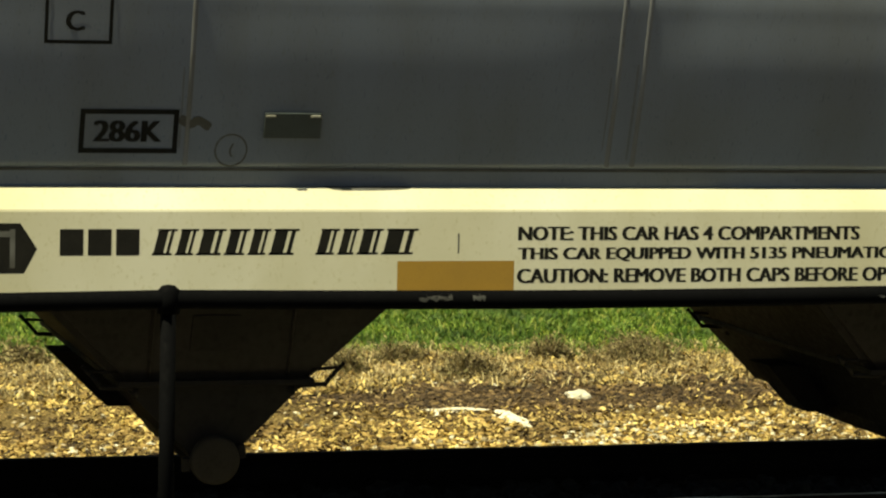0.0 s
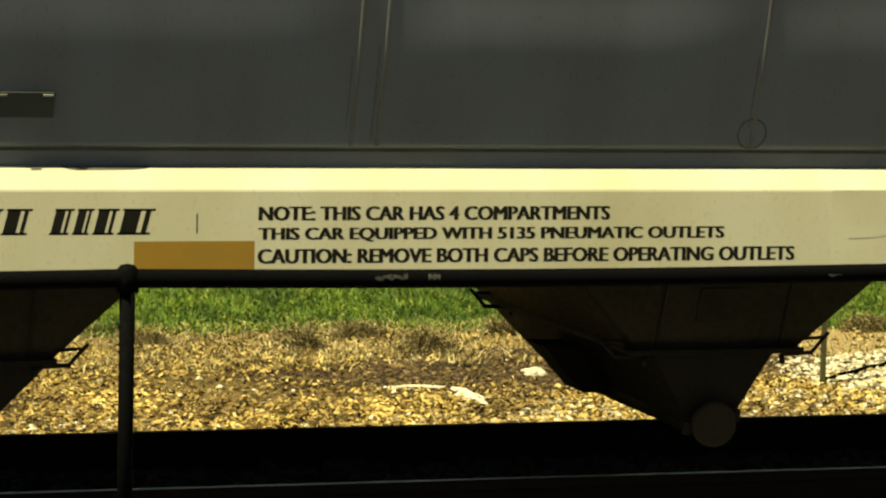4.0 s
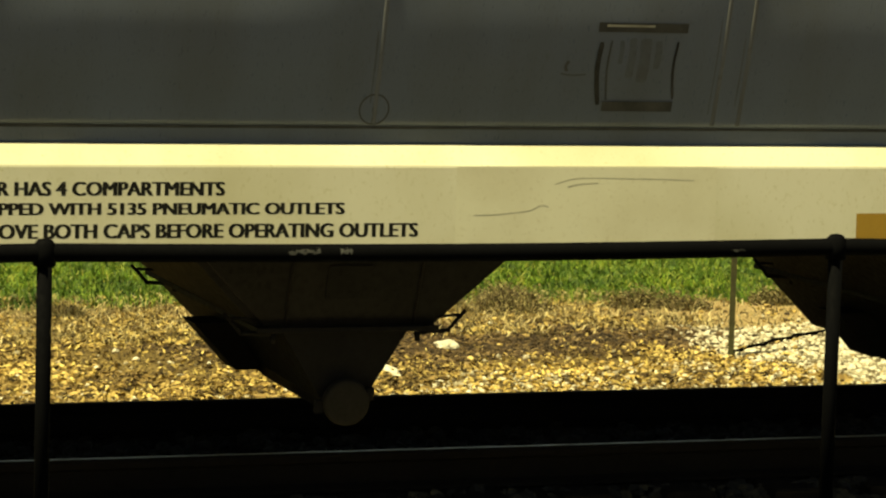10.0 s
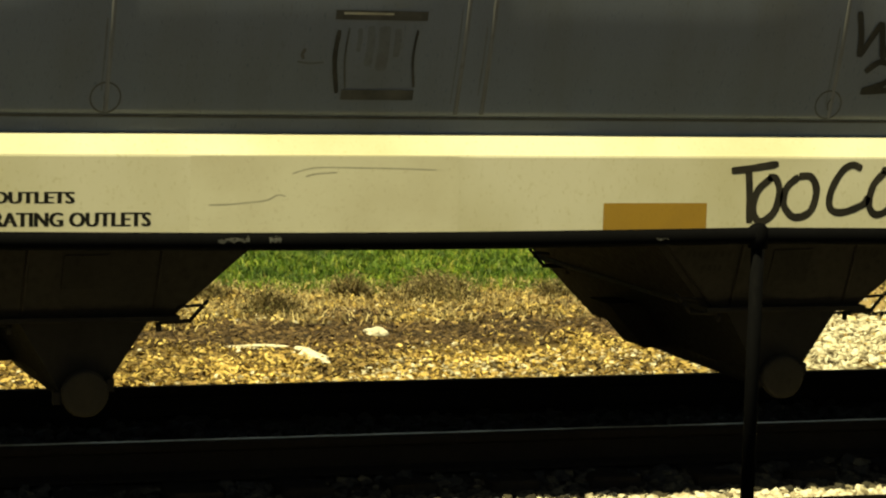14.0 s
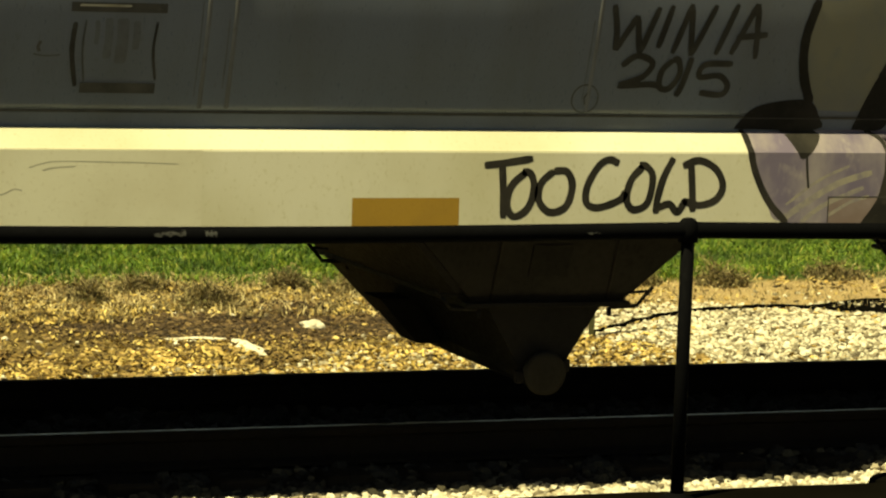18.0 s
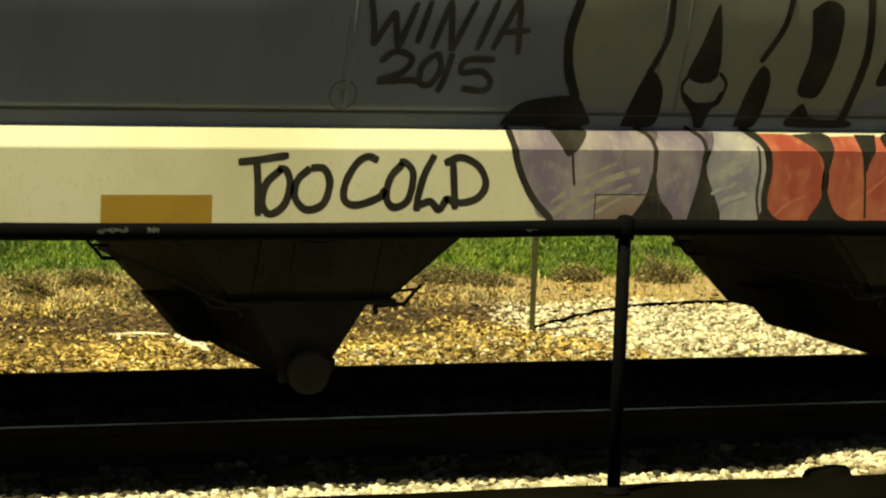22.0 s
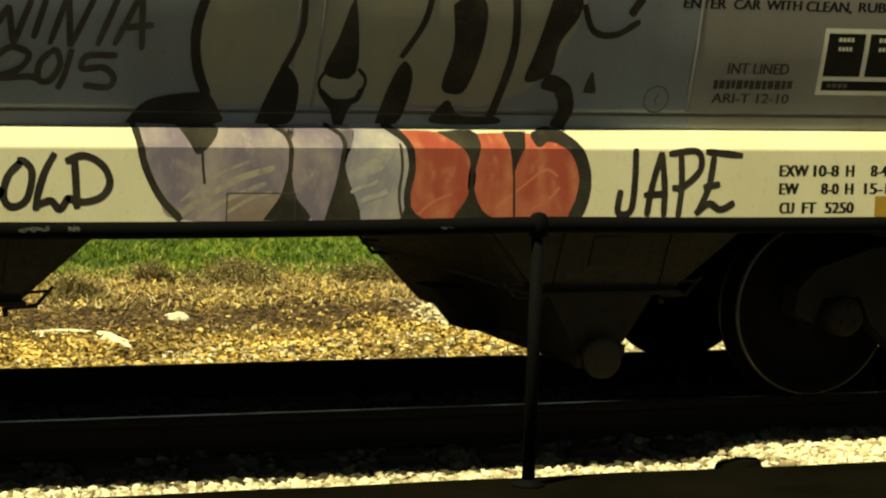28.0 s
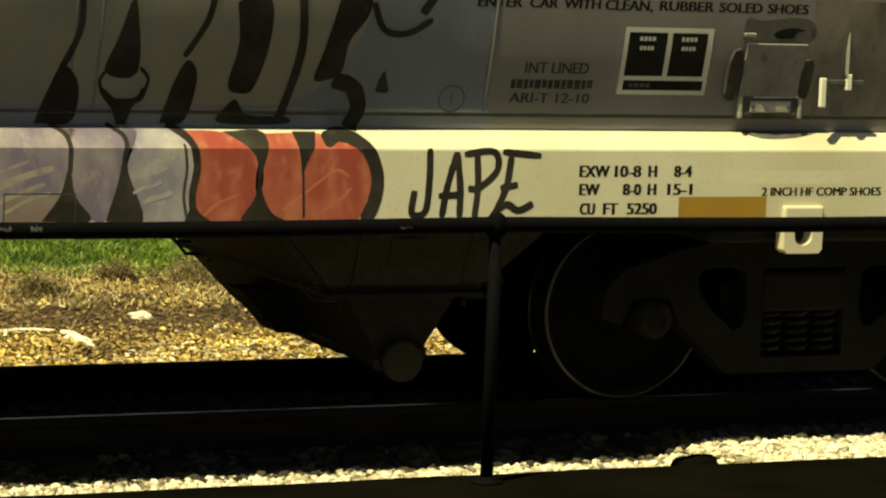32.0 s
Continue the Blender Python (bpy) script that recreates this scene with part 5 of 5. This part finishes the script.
part("graffiti_shadow", fill([(7.385, 1.440), (7.453, 1.528), (7.559, 1.566), (7.740, 1.578), (7.808, 1.505), (7.806, 1.439)], 0.0031), M_SPRAY, car)
part("graffiti_outline", brush(bmesh.new(), [(7.697, 2.043), (7.660, 1.868), (7.680, 1.714), (7.749, 1.563)], 0.047, 0.0037), M_SPRAY, car)
part("graffiti_outline", brush(bmesh.new(), [(8.152, 2.055), (8.158, 1.879), (8.116, 1.747), (8.087, 1.689)], 0.031, 0.0037), M_SPRAY, car)
part("graffiti_shadow", fill([(7.991, 1.441), (8.037, 1.588), (8.093, 1.707), (8.167, 1.642), (8.183, 1.536), (8.149, 1.442)], 0.0031), M_SPRAY, car)
part("graffiti_shadow", fill([(8.374, 1.988), (8.333, 1.830), (8.290, 1.676), (8.442, 1.679), (8.400, 2.002)], 0.0031), M_SPRAY, car)
part("graffiti_outline", brush(bmesh.new(), [(8.281, 1.596), (8.351, 1.545), (8.455, 1.552), (8.485, 1.605)], 0.030, 0.0037), M_SPRAY, car)
part("graffiti_shadow", fill([(8.290, 1.565), (8.365, 1.545), (8.470, 1.570), (8.432, 1.505), (8.415, 1.436), (8.372, 1.436), (8.345, 1.505)], 0.0034, False), M_SPRAY, car)
for pts in ([(8.300, 1.69), (8.272, 1.64), (8.284, 1.59)], [(8.450, 1.70), (8.494, 1.65), (8.486, 1.59)]):
    part("graffiti_outline", brush(bmesh.new(), pts, 0.016, 0.0040), M_SPRAY, car)
part("graffiti_outline", brush(bmesh.new(), [(8.766, 2.071), (8.739, 1.918), (8.648, 1.751)], 0.031, 0.0037), M_SPRAY, car)
part("graffiti_shadow", fill([(8.573, 1.446), (8.613, 1.622), (8.665, 1.736), (8.721, 1.677), (8.716, 1.542), (8.677, 1.447)], 0.0031), M_SPRAY, car)
part("graffiti_shadow", fill([(8.871, 2.000), (8.950, 2.049), (9.038, 2.004), (9.046, 1.818), (9.001, 1.614), (8.932, 1.586), (8.873, 1.626), (8.899, 1.815)], 0.0031), M_SPRAY, car)
part("graffiti_shadow", fill([(8.872, 1.517), (8.922, 1.558), (8.989, 1.487), (9.172, 1.480), (9.174, 1.446), (8.856, 1.448)], 0.0031), M_SPRAY, car)
part("graffiti_outline", brush(bmesh.new(), [(9.175, 2.082), (9.204, 1.848), (9.187, 1.657), (9.137, 1.451)], 0.042, 0.0037), M_SPRAY, car)
part("graffiti_shadow", fill([(9.370, 2.054), (9.511, 2.058), (9.515, 1.958), (9.435, 1.837), (9.419, 1.702), (9.371, 1.661), (9.286, 1.655), (9.315, 1.795)], 0.0031), M_SPRAY, car)
part("graffiti_outline", brush(bmesh.new(), [(9.381, 1.656), (9.481, 1.622), (9.526, 1.527), (9.490, 1.426)], 0.078, 0.0037), M_SPRAY, car)
part("graffiti_outline", brush(bmesh.new(), [(9.533, 2.016), (9.600, 1.893), (9.721, 1.877), (9.842, 1.943)], 0.031, 0.0037), M_SPRAY, car)
part("graffiti_outline", brush(bmesh.new(), [(9.787, 1.969), (9.844, 2.058)], 0.047, 0.0037), M_SPRAY, car)
for i, (x, z, w) in enumerate(((8.46, 1.228, 0.046), (8.50, 1.268, 0.030), (8.44, 1.150, 0.016), (8.49, 1.105, 0.026))):
    part("paint_sweep", brush(bmesh.new(), [(x - 0.01, z - 0.012), (x + 0.03, z + 0.008), (x + 0.08, z + 0.020), (x + 0.12, z + 0.040)], w, 0.0028 + 0.0009 * i), M_THIN, car, "thin white sprayed sweep")
for i, (pts, w) in enumerate((([(7.60, 1.03), (7.74, 1.12), (7.89, 1.20), (8.06, 1.25)], 0.030), ([(7.70, 1.02), (7.82, 1.10), (8.02, 1.18)], 0.022), ([(7.84, 1.05), (7.95, 1.11), (8.05, 1.14)], 0.016), ([(7.62, 1.10), (7.78, 1.21), (7.94, 1.28)], 0.014))):
    part("paint_sweep", brush(bmesh.new(), pts, w, 0.0027 + 0.0003 * i), M_SWEEP, car, "pale yellowish sprayed sweep")
part("graffiti_outline", brush(bmesh.new(), [(8.668, 1.360), (8.680, 1.25), (8.668, 1.13), (8.682, 1.03)], 0.014, 0.0040), M_OLDSPRAY, car, "thin second line beside a sprayed outline")
part("graffiti_outline", brush(bmesh.new(), [(9.241, 1.232), (9.246, 1.12), (9.250, 1.02)], 0.012, 0.0038), M_SPRAY, car)
for pts in ([(8.76, 1.03), (8.83, 1.09), (8.93, 1.13)], [(9.15, 1.06), (9.27, 1.15), (9.40, 1.24), (9.47, 1.21)], [(9.33, 1.05), (9.42, 1.10), (9.48, 1.16)]):
    part("paint_sweep", brush(bmesh.new(), pts, 0.012, 0.0028), worn("light_red_spray", (0.46, 0.15, 0.09), (0.36, 0.08, 0.05), 0.5, amount=0.5, grain=14, broad=7), car)


# ---- loose ground cover ----
def pebbles(name, count, area, size, material, label, category, seed, keep=None, sink=0.3, flat=0.7, long=1.3, power=2.2):
    """Angular stones, each its own little polyhedron."""
    rs = np.random.RandomState(seed)
    t = (1 + 5 ** 0.5) / 2
    v = np.array([(-1, t, 0), (1, t, 0), (-1, -t, 0), (1, -t, 0), (0, -1, t), (0, 1, t), (0, -1, -t), (0, 1, -t), (t, 0, -1), (t, 0, 1), (-t, 0, -1), (-t, 0, 1)]) / 1.9
    f = np.array([(0, 11, 5), (0, 5, 1), (0, 1, 7), (0, 7, 10), (0, 10, 11), (1, 5, 9), (5, 11, 4), (11, 10, 2), (10, 7, 6), (7, 1, 8), (3, 9, 4), (3, 4, 2), (3, 2, 6), (3, 6, 8), (3, 8, 9), (4, 9, 5), (2, 4, 11), (6, 2, 10), (8, 6, 7), (9, 8, 1)])
    x0, x1, y0, y1 = area
    pts = np.stack([rs.uniform(x0, x1, count), rs.uniform(y0, y1, count)], 1)
    if keep is not None:
        pts = np.array([p for p in pts if rs.rand() < keep(p[0], p[1])])
    n = len(pts)
    s = size[0] + (size[1] - size[0]) * rs.rand(n) ** power
    shape = v[None] * (1 + 0.32 * rs.uniform(-1, 1, (n, 12, 1)))
    shape = shape * np.stack([rs.uniform(0.75, long, n), rs.uniform(1.4 - 0.5 * long, 1.2, n), rs.uniform(0.5, 0.95, n) * flat / 0.7], 1)[:, None, :] * s[:, None, None]
    a, b = rs.uniform(0, 6.28, n), rs.uniform(-0.5, 0.5, n)
    ca, sa, cb, sb = np.cos(a)[:, None], np.sin(a)[:, None], np.cos(b)[:, None], np.sin(b)[:, None]
    x, y, z = shape[..., 0], shape[..., 1], shape[..., 2]
    x, z = x * cb + z * sb, z * cb - x * sb
    x, y = x * ca - y * sa, x * sa + y * ca
    gz = np.array([ground_z(p[0], p[1]) for p in pts])
    verts = np.stack([x + pts[:, :1], y + pts[:, 1:2], z + (gz + s * sink)[:, None]], 2).reshape(-1, 3)
    faces = (f[None] + 12 * np.arange(n)[:, None, None]).reshape(-1, 3)
    return scatter(name, verts, faces, material, label, category)


def wavy(x, y, k=1.1, z=0.0):
    return noise.noise(Vector((x * k, y * k, z)))


def right_bank(x, y):
    return smooth01((x + wavy(x, y) * 0.5 - 4.98 + 0.12 * (y - 3.5)) / 0.5)


def dirt_patch(x, y):
    """Bare dark soil between the litter and the gravel."""
    k = (x - 3.6 - 0.3 * (y - 4.3)) / 2.15
    j = (y - 4.28 + 0.5 * wavy(x, y, 1.2, 5)) / 0.78
    return smooth01(1.55 - 1.3 * (k * k + j * j) + 0.8 * wavy(x, y, 2.2, 6))


def far_gravel(x, y):
    if y + wavy(x, y, 2) * 0.25 > 4.85:
        return 0.02
    low = (0.45 + 0.75 * smooth01((x - 2.0) / 0.9)) if y < 2.7 + wavy(x, y) * 0.5 + 0.4 * smooth01((x - 2.6) / 0.8) else 0.04
    return (low * 0.45 + right_bank(x, y) * 0.9) * (1 - dirt_patch(x, y) * (1 - right_bank(x, y)))


def far_chips(x, y):
    patch = wavy(x, y, 0.9, 9) + 0.5 * wavy(x, y, 2.3, 8)
    bare = 1 - 0.975 * dirt_patch(x, y)
    if y < 3.3 + wavy(x, y) * 0.4:
        return (0.9 * (1 - right_bank(x, y)) + 0.05) * bare
    return bare * (0.05 + 0.5 * smooth01(0.3 + patch * 2)) * (1 - right_bank(x, y) * 0.8) if y < 6.3 else 0.03


def far_litter(x, y):
    if x + wavy(x, y) * 0.6 > 5.2:
        return 0.05 if 4.8 < y < 6.6 else 0.02
    patch = wavy(x, y, 0.9, 9) + 0.5 * wavy(x, y, 2.3, 8)
    return (1 - 0.96 * dirt_patch(x, y)) * (0.7 if y < 3.2 else 0.25 + smooth01(0.45 + patch * 1.6) * 0.9 + 0.08 if y < 6.4 else 0.2)


pebbles("gravel", 54000, (-1.0, 10.2, 1.75, 5.6), (0.007, 0.024), M_GRAVEL, "pale angular limestone gravel beside the track", "gravel", 11, far_gravel)
pebbles("stone_chips", 95000, (-1.0, 10.2, 1.75, 6.3), (0.006, 0.028), M_TANSTONE, "tan stone chips and bark on the bank", "stone chips", 14, far_chips, flat=0.42, long=2.0, power=2.3)
pebbles("near_gravel", 20000, (-2.0, 6.5, -1.95, -0.95), (0.009, 0.026), M_GRAVEL, "pale coarse gravel between track and walkway", "gravel", 12, lambda x, y: 1 - smooth01((y + 1.205 + 0.04 * smooth01((x - 2.0) / 2.0) + 0.09 * wavy(x, y, 2.5, 4)) / 0.08), sink=0.35)
pebbles("soil_crumbs", 40000, (0.8, 6.4, 3.0, 5.7), (0.005, 0.022), M_SOIL, "crumbly brown soil with bark on the bank", "soil", 15, lambda x, y: 0.05 + 0.95 * dirt_patch(x, y), sink=0.15, flat=0.5, long=1.9, power=2.6)
# Gravel in the car's shadow: the dimness is in the stones' colour.
M_SHADED_GRAVEL = varied("shade_dark_gravel", [(0.0, (0.010, 0.008, 0.006)), (0.5, (0.028, 0.024, 0.015)), (0.85, (0.055, 0.047, 0.029)), (1.0, (0.10, 0.085, 0.053))], 0.9)
pebbles("shaded_gravel", 5200, (-2.0, 6.5, -1.23, -0.88), (0.014, 0.034), M_SHADED_GRAVEL, "stones along the track edge, car shade put into their dim colour", "ballast", 16, lambda x, y: 0.9 if y < -1.0 + 0.1 * wavy(x, y, 2.0, 3) else 0.35, sink=0.4)
# Ballast tones carry the deep shade between the rails.
M_BALLAST = varied("shade_dark_ballast", [(0.0, (0.006, 0.005, 0.0045)), (0.6, (0.016, 0.014, 0.011)), (1.0, (0.032, 0.028, 0.022))], 0.9)
pebbles("ballast", 7000, (-3.5, 9.0, -0.98, 1.65), (0.02, 0.045), M_BALLAST, "track ballast between the rails, car shade put into its dark colour", "ballast", 13, lambda x, y: 0.0 if abs(abs(y) - 0.753) < 0.10 or y > 0.7 else 1.0, sink=0.4)


def leaves(name, count, area, size, material, label, category, seed, keep):
    rs = np.random.RandomState(seed)
    x0, x1, y0, y1 = area
    pts = [(x, y) for x, y in zip(rs.uniform(x0, x1, count), rs.uniform(y0, y1, count)) if rs.rand() < keep(x, y)]
    verts, faces = [], []
    for x, y in pts:
        s = size[0] + (size[1] - size[0]) * rs.rand() ** 1.7
        m = pose(x, y, ground_z(x, y) + 0.012 + rs.uniform(0, 0.02), rs.uniform(-45, 45), rs.uniform(-45, 45), rs.uniform(0, 360))
        i = len(verts)
        for p in ((-1, 0, 0), (-0.3, -0.38, 0.12), (0.5, -0.30, 0.1), (1, 0, 0.25), (0.45, 0.32, 0.12), (-0.3, 0.36, 0.1)):
            verts.append(tuple(m @ (Vector(p) * s)))
        faces += [(i, i + 1, i + 5), (i + 1, i + 2, i + 4), (i + 1, i + 4, i + 5), (i + 2, i + 3, i + 4)]
    scatter(name, np.array(verts), np.array(faces), material, label, category)


leaves("leaf_litter", 78000, (-1.0, 10.2, 1.9, 6.8), (0.006, 0.026), M_LITTER, "dry brown leaf litter and straw on the bank", "leaf litter", 21, far_litter)


def blades(name, count, area, tall, wide, lean, material, label, category, seed, keep):
    rs = np.random.RandomState(seed)
    x0, x1, y0, y1 = area
    x, y = rs.uniform(x0, x1, count), rs.uniform(y0, y1, count)
    ok = np.array([rs.rand() < keep(a, b) for a, b in zip(x, y)])
    x, y = x[ok], y[ok]
    n = len(x)
    z = np.array([ground_z(a, b) for a, b in zip(x, y)])
    h, w = rs.uniform(tall[0], tall[1], n), rs.uniform(0.6, 1.3, n) * wide
    a, l, d = rs.uniform(0, 6.28, n), rs.uniform(0, lean, n), rs.uniform(0, 6.28, n)
    dx, dy = np.cos(a) * w, np.sin(a) * w
    bx, by = np.cos(d) * l * h, np.sin(d) * l * h
    p = [np.stack([x - dx, y - dy, z - 0.01], 1), np.stack([x + dx, y + dy, z - 0.01], 1),
         np.stack([x + dx * 0.7 + bx * 0.35, y + dy * 0.7 + by * 0.35, z + h * 0.6], 1), np.stack([x - dx * 0.7 + bx * 0.35, y - dy * 0.7 + by * 0.35, z + h * 0.6], 1),
         np.stack([x + bx, y + by, z + h], 1)]
    verts = np.stack(p, 1).reshape(-1, 3)
    k = 5 * np.arange(n)
    tri = np.concatenate([np.stack([k, k + 1, k + 2], 1), np.stack([k, k + 2, k + 3], 1), np.stack([k + 3, k + 2, k + 4], 1)])
    return scatter(name, verts, tri, material, label, category)


def turf(x, y):
    return smooth01((y + wavy(x, y, 0.9, 3) * 0.45 + wavy(x, y, 3.1, 4) * 0.25 - 6.0) / 0.5)


blades("grass", 120000, (-1.4, 10.8, 5.6, 9.6), (0.018, 0.065), 0.005, 1.8, M_GRASS, "bright green mown grass on the bank", "grass", 31, turf)
blades("straw", 52000, (-1.2, 10.8, 4.5, 6.7), (0.02, 0.065), 0.0055, 2.6, M_DRY, "dry straw at the edge of the grass", "straw", 32, lambda x, y: (0.5 + 0.5 * wavy(x, y, 1.5, 7)) * (1 - 0.85 * smooth01((x - 5.2) / 0.5)) * (1 - 0.93 * dirt_patch(x, y)))


def weed(x, y, tall, spread_by, seed):
    rs = random.Random(seed)
    bm = bmesh.new()
    for k in range(400):
        a, r = rs.uniform(0, 6.28), spread_by * rs.random() ** 0.6
        bx, by = x + r * math.cos(a), y + 0.7 * r * math.sin(a)
        z0 = ground_z(bx, by) - 0.01
        h = tall * 1.7 * rs.uniform(0.3, 1.0) * (1.05 - 0.75 * (r / spread_by) ** 2) * (0.75 + 0.5 * noise.noise(Vector((bx * 9, by * 9, seed))))
        tip = Vector((rs.uniform(-1, 1), rs.uniform(-1, 1), 0)) * h * 0.8
        w = rs.uniform(0.002, 0.0045)
        b = rs.uniform(0, 3.14)
        p, q = Vector((math.cos(b) * w, math.sin(b) * w, 0)), Vector((bx, by, z0))
        m1, top = q + tip * 0.35 + Vector((0, 0, h * 0.6)), q + tip + Vector((0, 0, h))
        v = [bm.verts.new(c) for c in (q - p, q + p, m1 + p, m1 - p, top)]
        bm.faces.new(v[:4])
        bm.faces.new((v[3], v[2], v[4]))
        for j in range(5):
            c = q.lerp(m1, rs.random()) if j < 2 else m1.lerp(top, rs.random())
            e = Vector((rs.uniform(-1, 1), rs.uniform(-1, 1), rs.uniform(-0.6, 0.9))) * rs.uniform(0.012, 0.03)
            g = Vector((rs.uniform(-1, 1), rs.uniform(-1, 1), rs.uniform(-1, 1))) * 0.007
            bm.faces.new([bm.verts.new(c), bm.verts.new(c + e * 0.6 + g), bm.verts.new(c + e), bm.verts.new(c + e * 0.5 - g)])
    thing("dry_weed", bm, M_WEED, "tuft of dry brown weeds at the grass edge", "weed", "weeds along the grass edge")


for i, (x, y, h, r) in enumerate(((2.96, 5.25, 0.18, 0.2), (3.74, 5.9, 0.18, 0.14), (4.28, 5.75, 0.19, 0.36), (2.69, 5.97, 0.12, 0.18), (0.2, 6.1, 0.16, 0.2), (5.33, 5.9, 0.14, 0.2), (7.1, 5.9, 0.18, 0.22), (5.67, 5.85, 0.12, 0.2), (4.53, 6.35, 0.14, 0.25), (2.2, 5.5, 0.14, 0.18), (1.2, 5.7, 0.13, 0.2), (6.5, 6.1, 0.13, 0.2), (8.2, 6.2, 0.16, 0.25))):
    weed(x, y, h, r, i)


def rock(name, x, y, sx, sy, sz, seed, label, rough=0.35):
    bm = bmesh.new()
    bmesh.ops.create_icosphere(bm, subdivisions=3, radius=1.0)
    z = ground_z(x, y)
    for v in bm.verts:
        k = 1 + rough * noise.noise(v.co * 1.3 + Vector((seed, 0, 0))) + 0.12 * noise.noise(v.co * 4 + Vector((seed, 3, 0)))
        v.co = Vector((x + v.co.x * sx * k, y + v.co.y * sy * k, z + sz * 0.55 + v.co.z * sz * k))
    thing(name, bm, M_STONE, label, "stone")


rock("white_stone", 3.32, 4.08, 0.078, 0.06, 0.038, 3, "loose white stone lying on brown dirt")
rock("stone_slab", 2.63, 3.25, 0.055, 0.27, 0.018, 8, "flat whitish rock slab in the gravel", 0.7)
rock("stone_slab", 2.42, 3.66, 0.17, 0.06, 0.014, 14, "flat whitish rock slab in the gravel", 0.8)


def build_post():
    x, y, top = 4.985, 3.475, 1.7
    z = ground_z(x, y)
    root = base("sign_post", "thin weathered metal sign post standing in gravel", "sign post")
    bm = bmesh.new()
    along_z = [(-0.019, -0.004), (0.019, -0.004), (0.019, 0.002), (0.009, 0.004), (0.007, 0.026), (-0.007, 0.026), (-0.009, 0.004), (-0.019, 0.002)]
    a = [bm.verts.new((x + px, y + py, z - 0.05)) for px, py in along_z]
    b = [bm.verts.new((x + px, y + py, z + top)) for px, py in along_z]
    for k in range(8):
        bm.faces.new((a[k], a[(k + 1) % 8], b[(k + 1) % 8], b[k]))
    bm.faces.new(a[::-1])
    bm.faces.new(b)
    bmesh.ops.recalc_face_normals(bm, faces=bm.faces)
    part("post", bm, M_POST, root)


def build_dark_marks():
    # thin black tube along the dark line that starts at the post
    pts = spread([(5.0, 3.50), (5.2, 3.74), (5.55, 4.06), (6.0, 4.38), (6.45, 4.56), (6.9, 4.63), (7.4, 4.72)], n=10)
    bm = bmesh.new()
    line = [Vector((p.x, p.y + 0.05 * wavy(p.x, p.y, 3.5), ground_z(p.x, p.y) + 0.014 + 0.012 * wavy(p.x, p.y, 5, 2))) for p in pts]
    for a, b in zip(line, line[1:]):
        tube(bm, a, b, 0.017, n=8, caps=False)
    bmesh.ops.remove_doubles(bm, verts=bm.verts[:], dist=0.004)
    thing("dark_line", bm, M_DARKMARK, "thin raised black line across the gravel", "hose")
    # black sheet added in place of a shadow-like patch on the gravel
    bm = bmesh.new()
    ring = spread([(7.05, 4.62), (7.35, 4.42), (7.75, 4.30), (8.2, 4.36), (8.9, 4.30), (9.2, 4.5), (9.1, 4.85), (8.6, 4.98), (8.2, 4.90), (7.8, 4.98), (7.45, 4.80), (7.05, 4.62)], n=6)[:-1]
    low = [bm.verts.new((p.x, p.y, ground_z(p.x, p.y) - 0.01)) for p in ring]
    top = [bm.verts.new((p.x * 0.985 + 8.1 * 0.015, p.y * 0.97 + 4.7 * 0.03, ground_z(p.x, p.y) + 0.022)) for p in ring]
    for k in range(len(ring)):
        bm.faces.new((low[k], low[(k + 1) % len(ring)], top[(k + 1) % len(ring)], top[k])).smooth = True
    bm.faces.new(top)
    bmesh.ops.recalc_face_normals(bm, faces=bm.faces)
    thing("dark_patch", bm, M_DARKMARK, "flat black sheet standing in for a shadow-like patch on the gravel", "mat")


build_post()
build_dark_marks()


def build_cable():
    line = [Vector(p) for p in ((3.02, -0.28, -0.13), (3.08, -0.42, -0.125), (3.18, -0.56, -0.13), (3.3, -0.66, -0.14), (3.42, -0.72, -0.15), (3.5, -0.745, -0.14))]
    bm = bmesh.new()
    for a, b in zip(line, line[1:]):
        tube(bm, a, b, 0.006, n=8, caps=False)
    bmesh.ops.remove_doubles(bm, verts=bm.verts[:], dist=0.003)
    thing("bond_cable", bm, M_OLDSPRAY, "thin grey bonding cable beside the rail", "cable")


build_cable()


def motions():
    # the car rolls slowly along the track
    way = [(0.0, 0.0), (1.0, -0.199), (2.0, -0.433), (3.0, -0.664), (6.0, -1.346), (7.0, -1.525), (8.0, -1.73), (9.0, -1.991), (10.0, -2.187), (11.0, -2.378), (12.0, -2.57), (13.0, -2.825), (14.0, -3.038), (17.0, -3.704), (18.0, -3.901), (19.0, -4.1), (20.0, -4.329), (21.0, -4.569), (22.0, -4.768), (23.0, -4.988), (24.0, -5.228), (25.0, -5.49), (28.0, -6.154), (29.0, -6.346), (30.0, -6.468), (31.0, -6.743), (32.0, -7.005)]
    walk(car, [(t, pose(s, 0, 0)) for t, s in way])
    for hub, x in WHEELSETS:
        rows = []
        for t, s in way:
            rows.append((t, pose(x, 0, 0.457, 0, math.degrees(s / 0.457), 0)))
        walk(hub, rows)


motions()
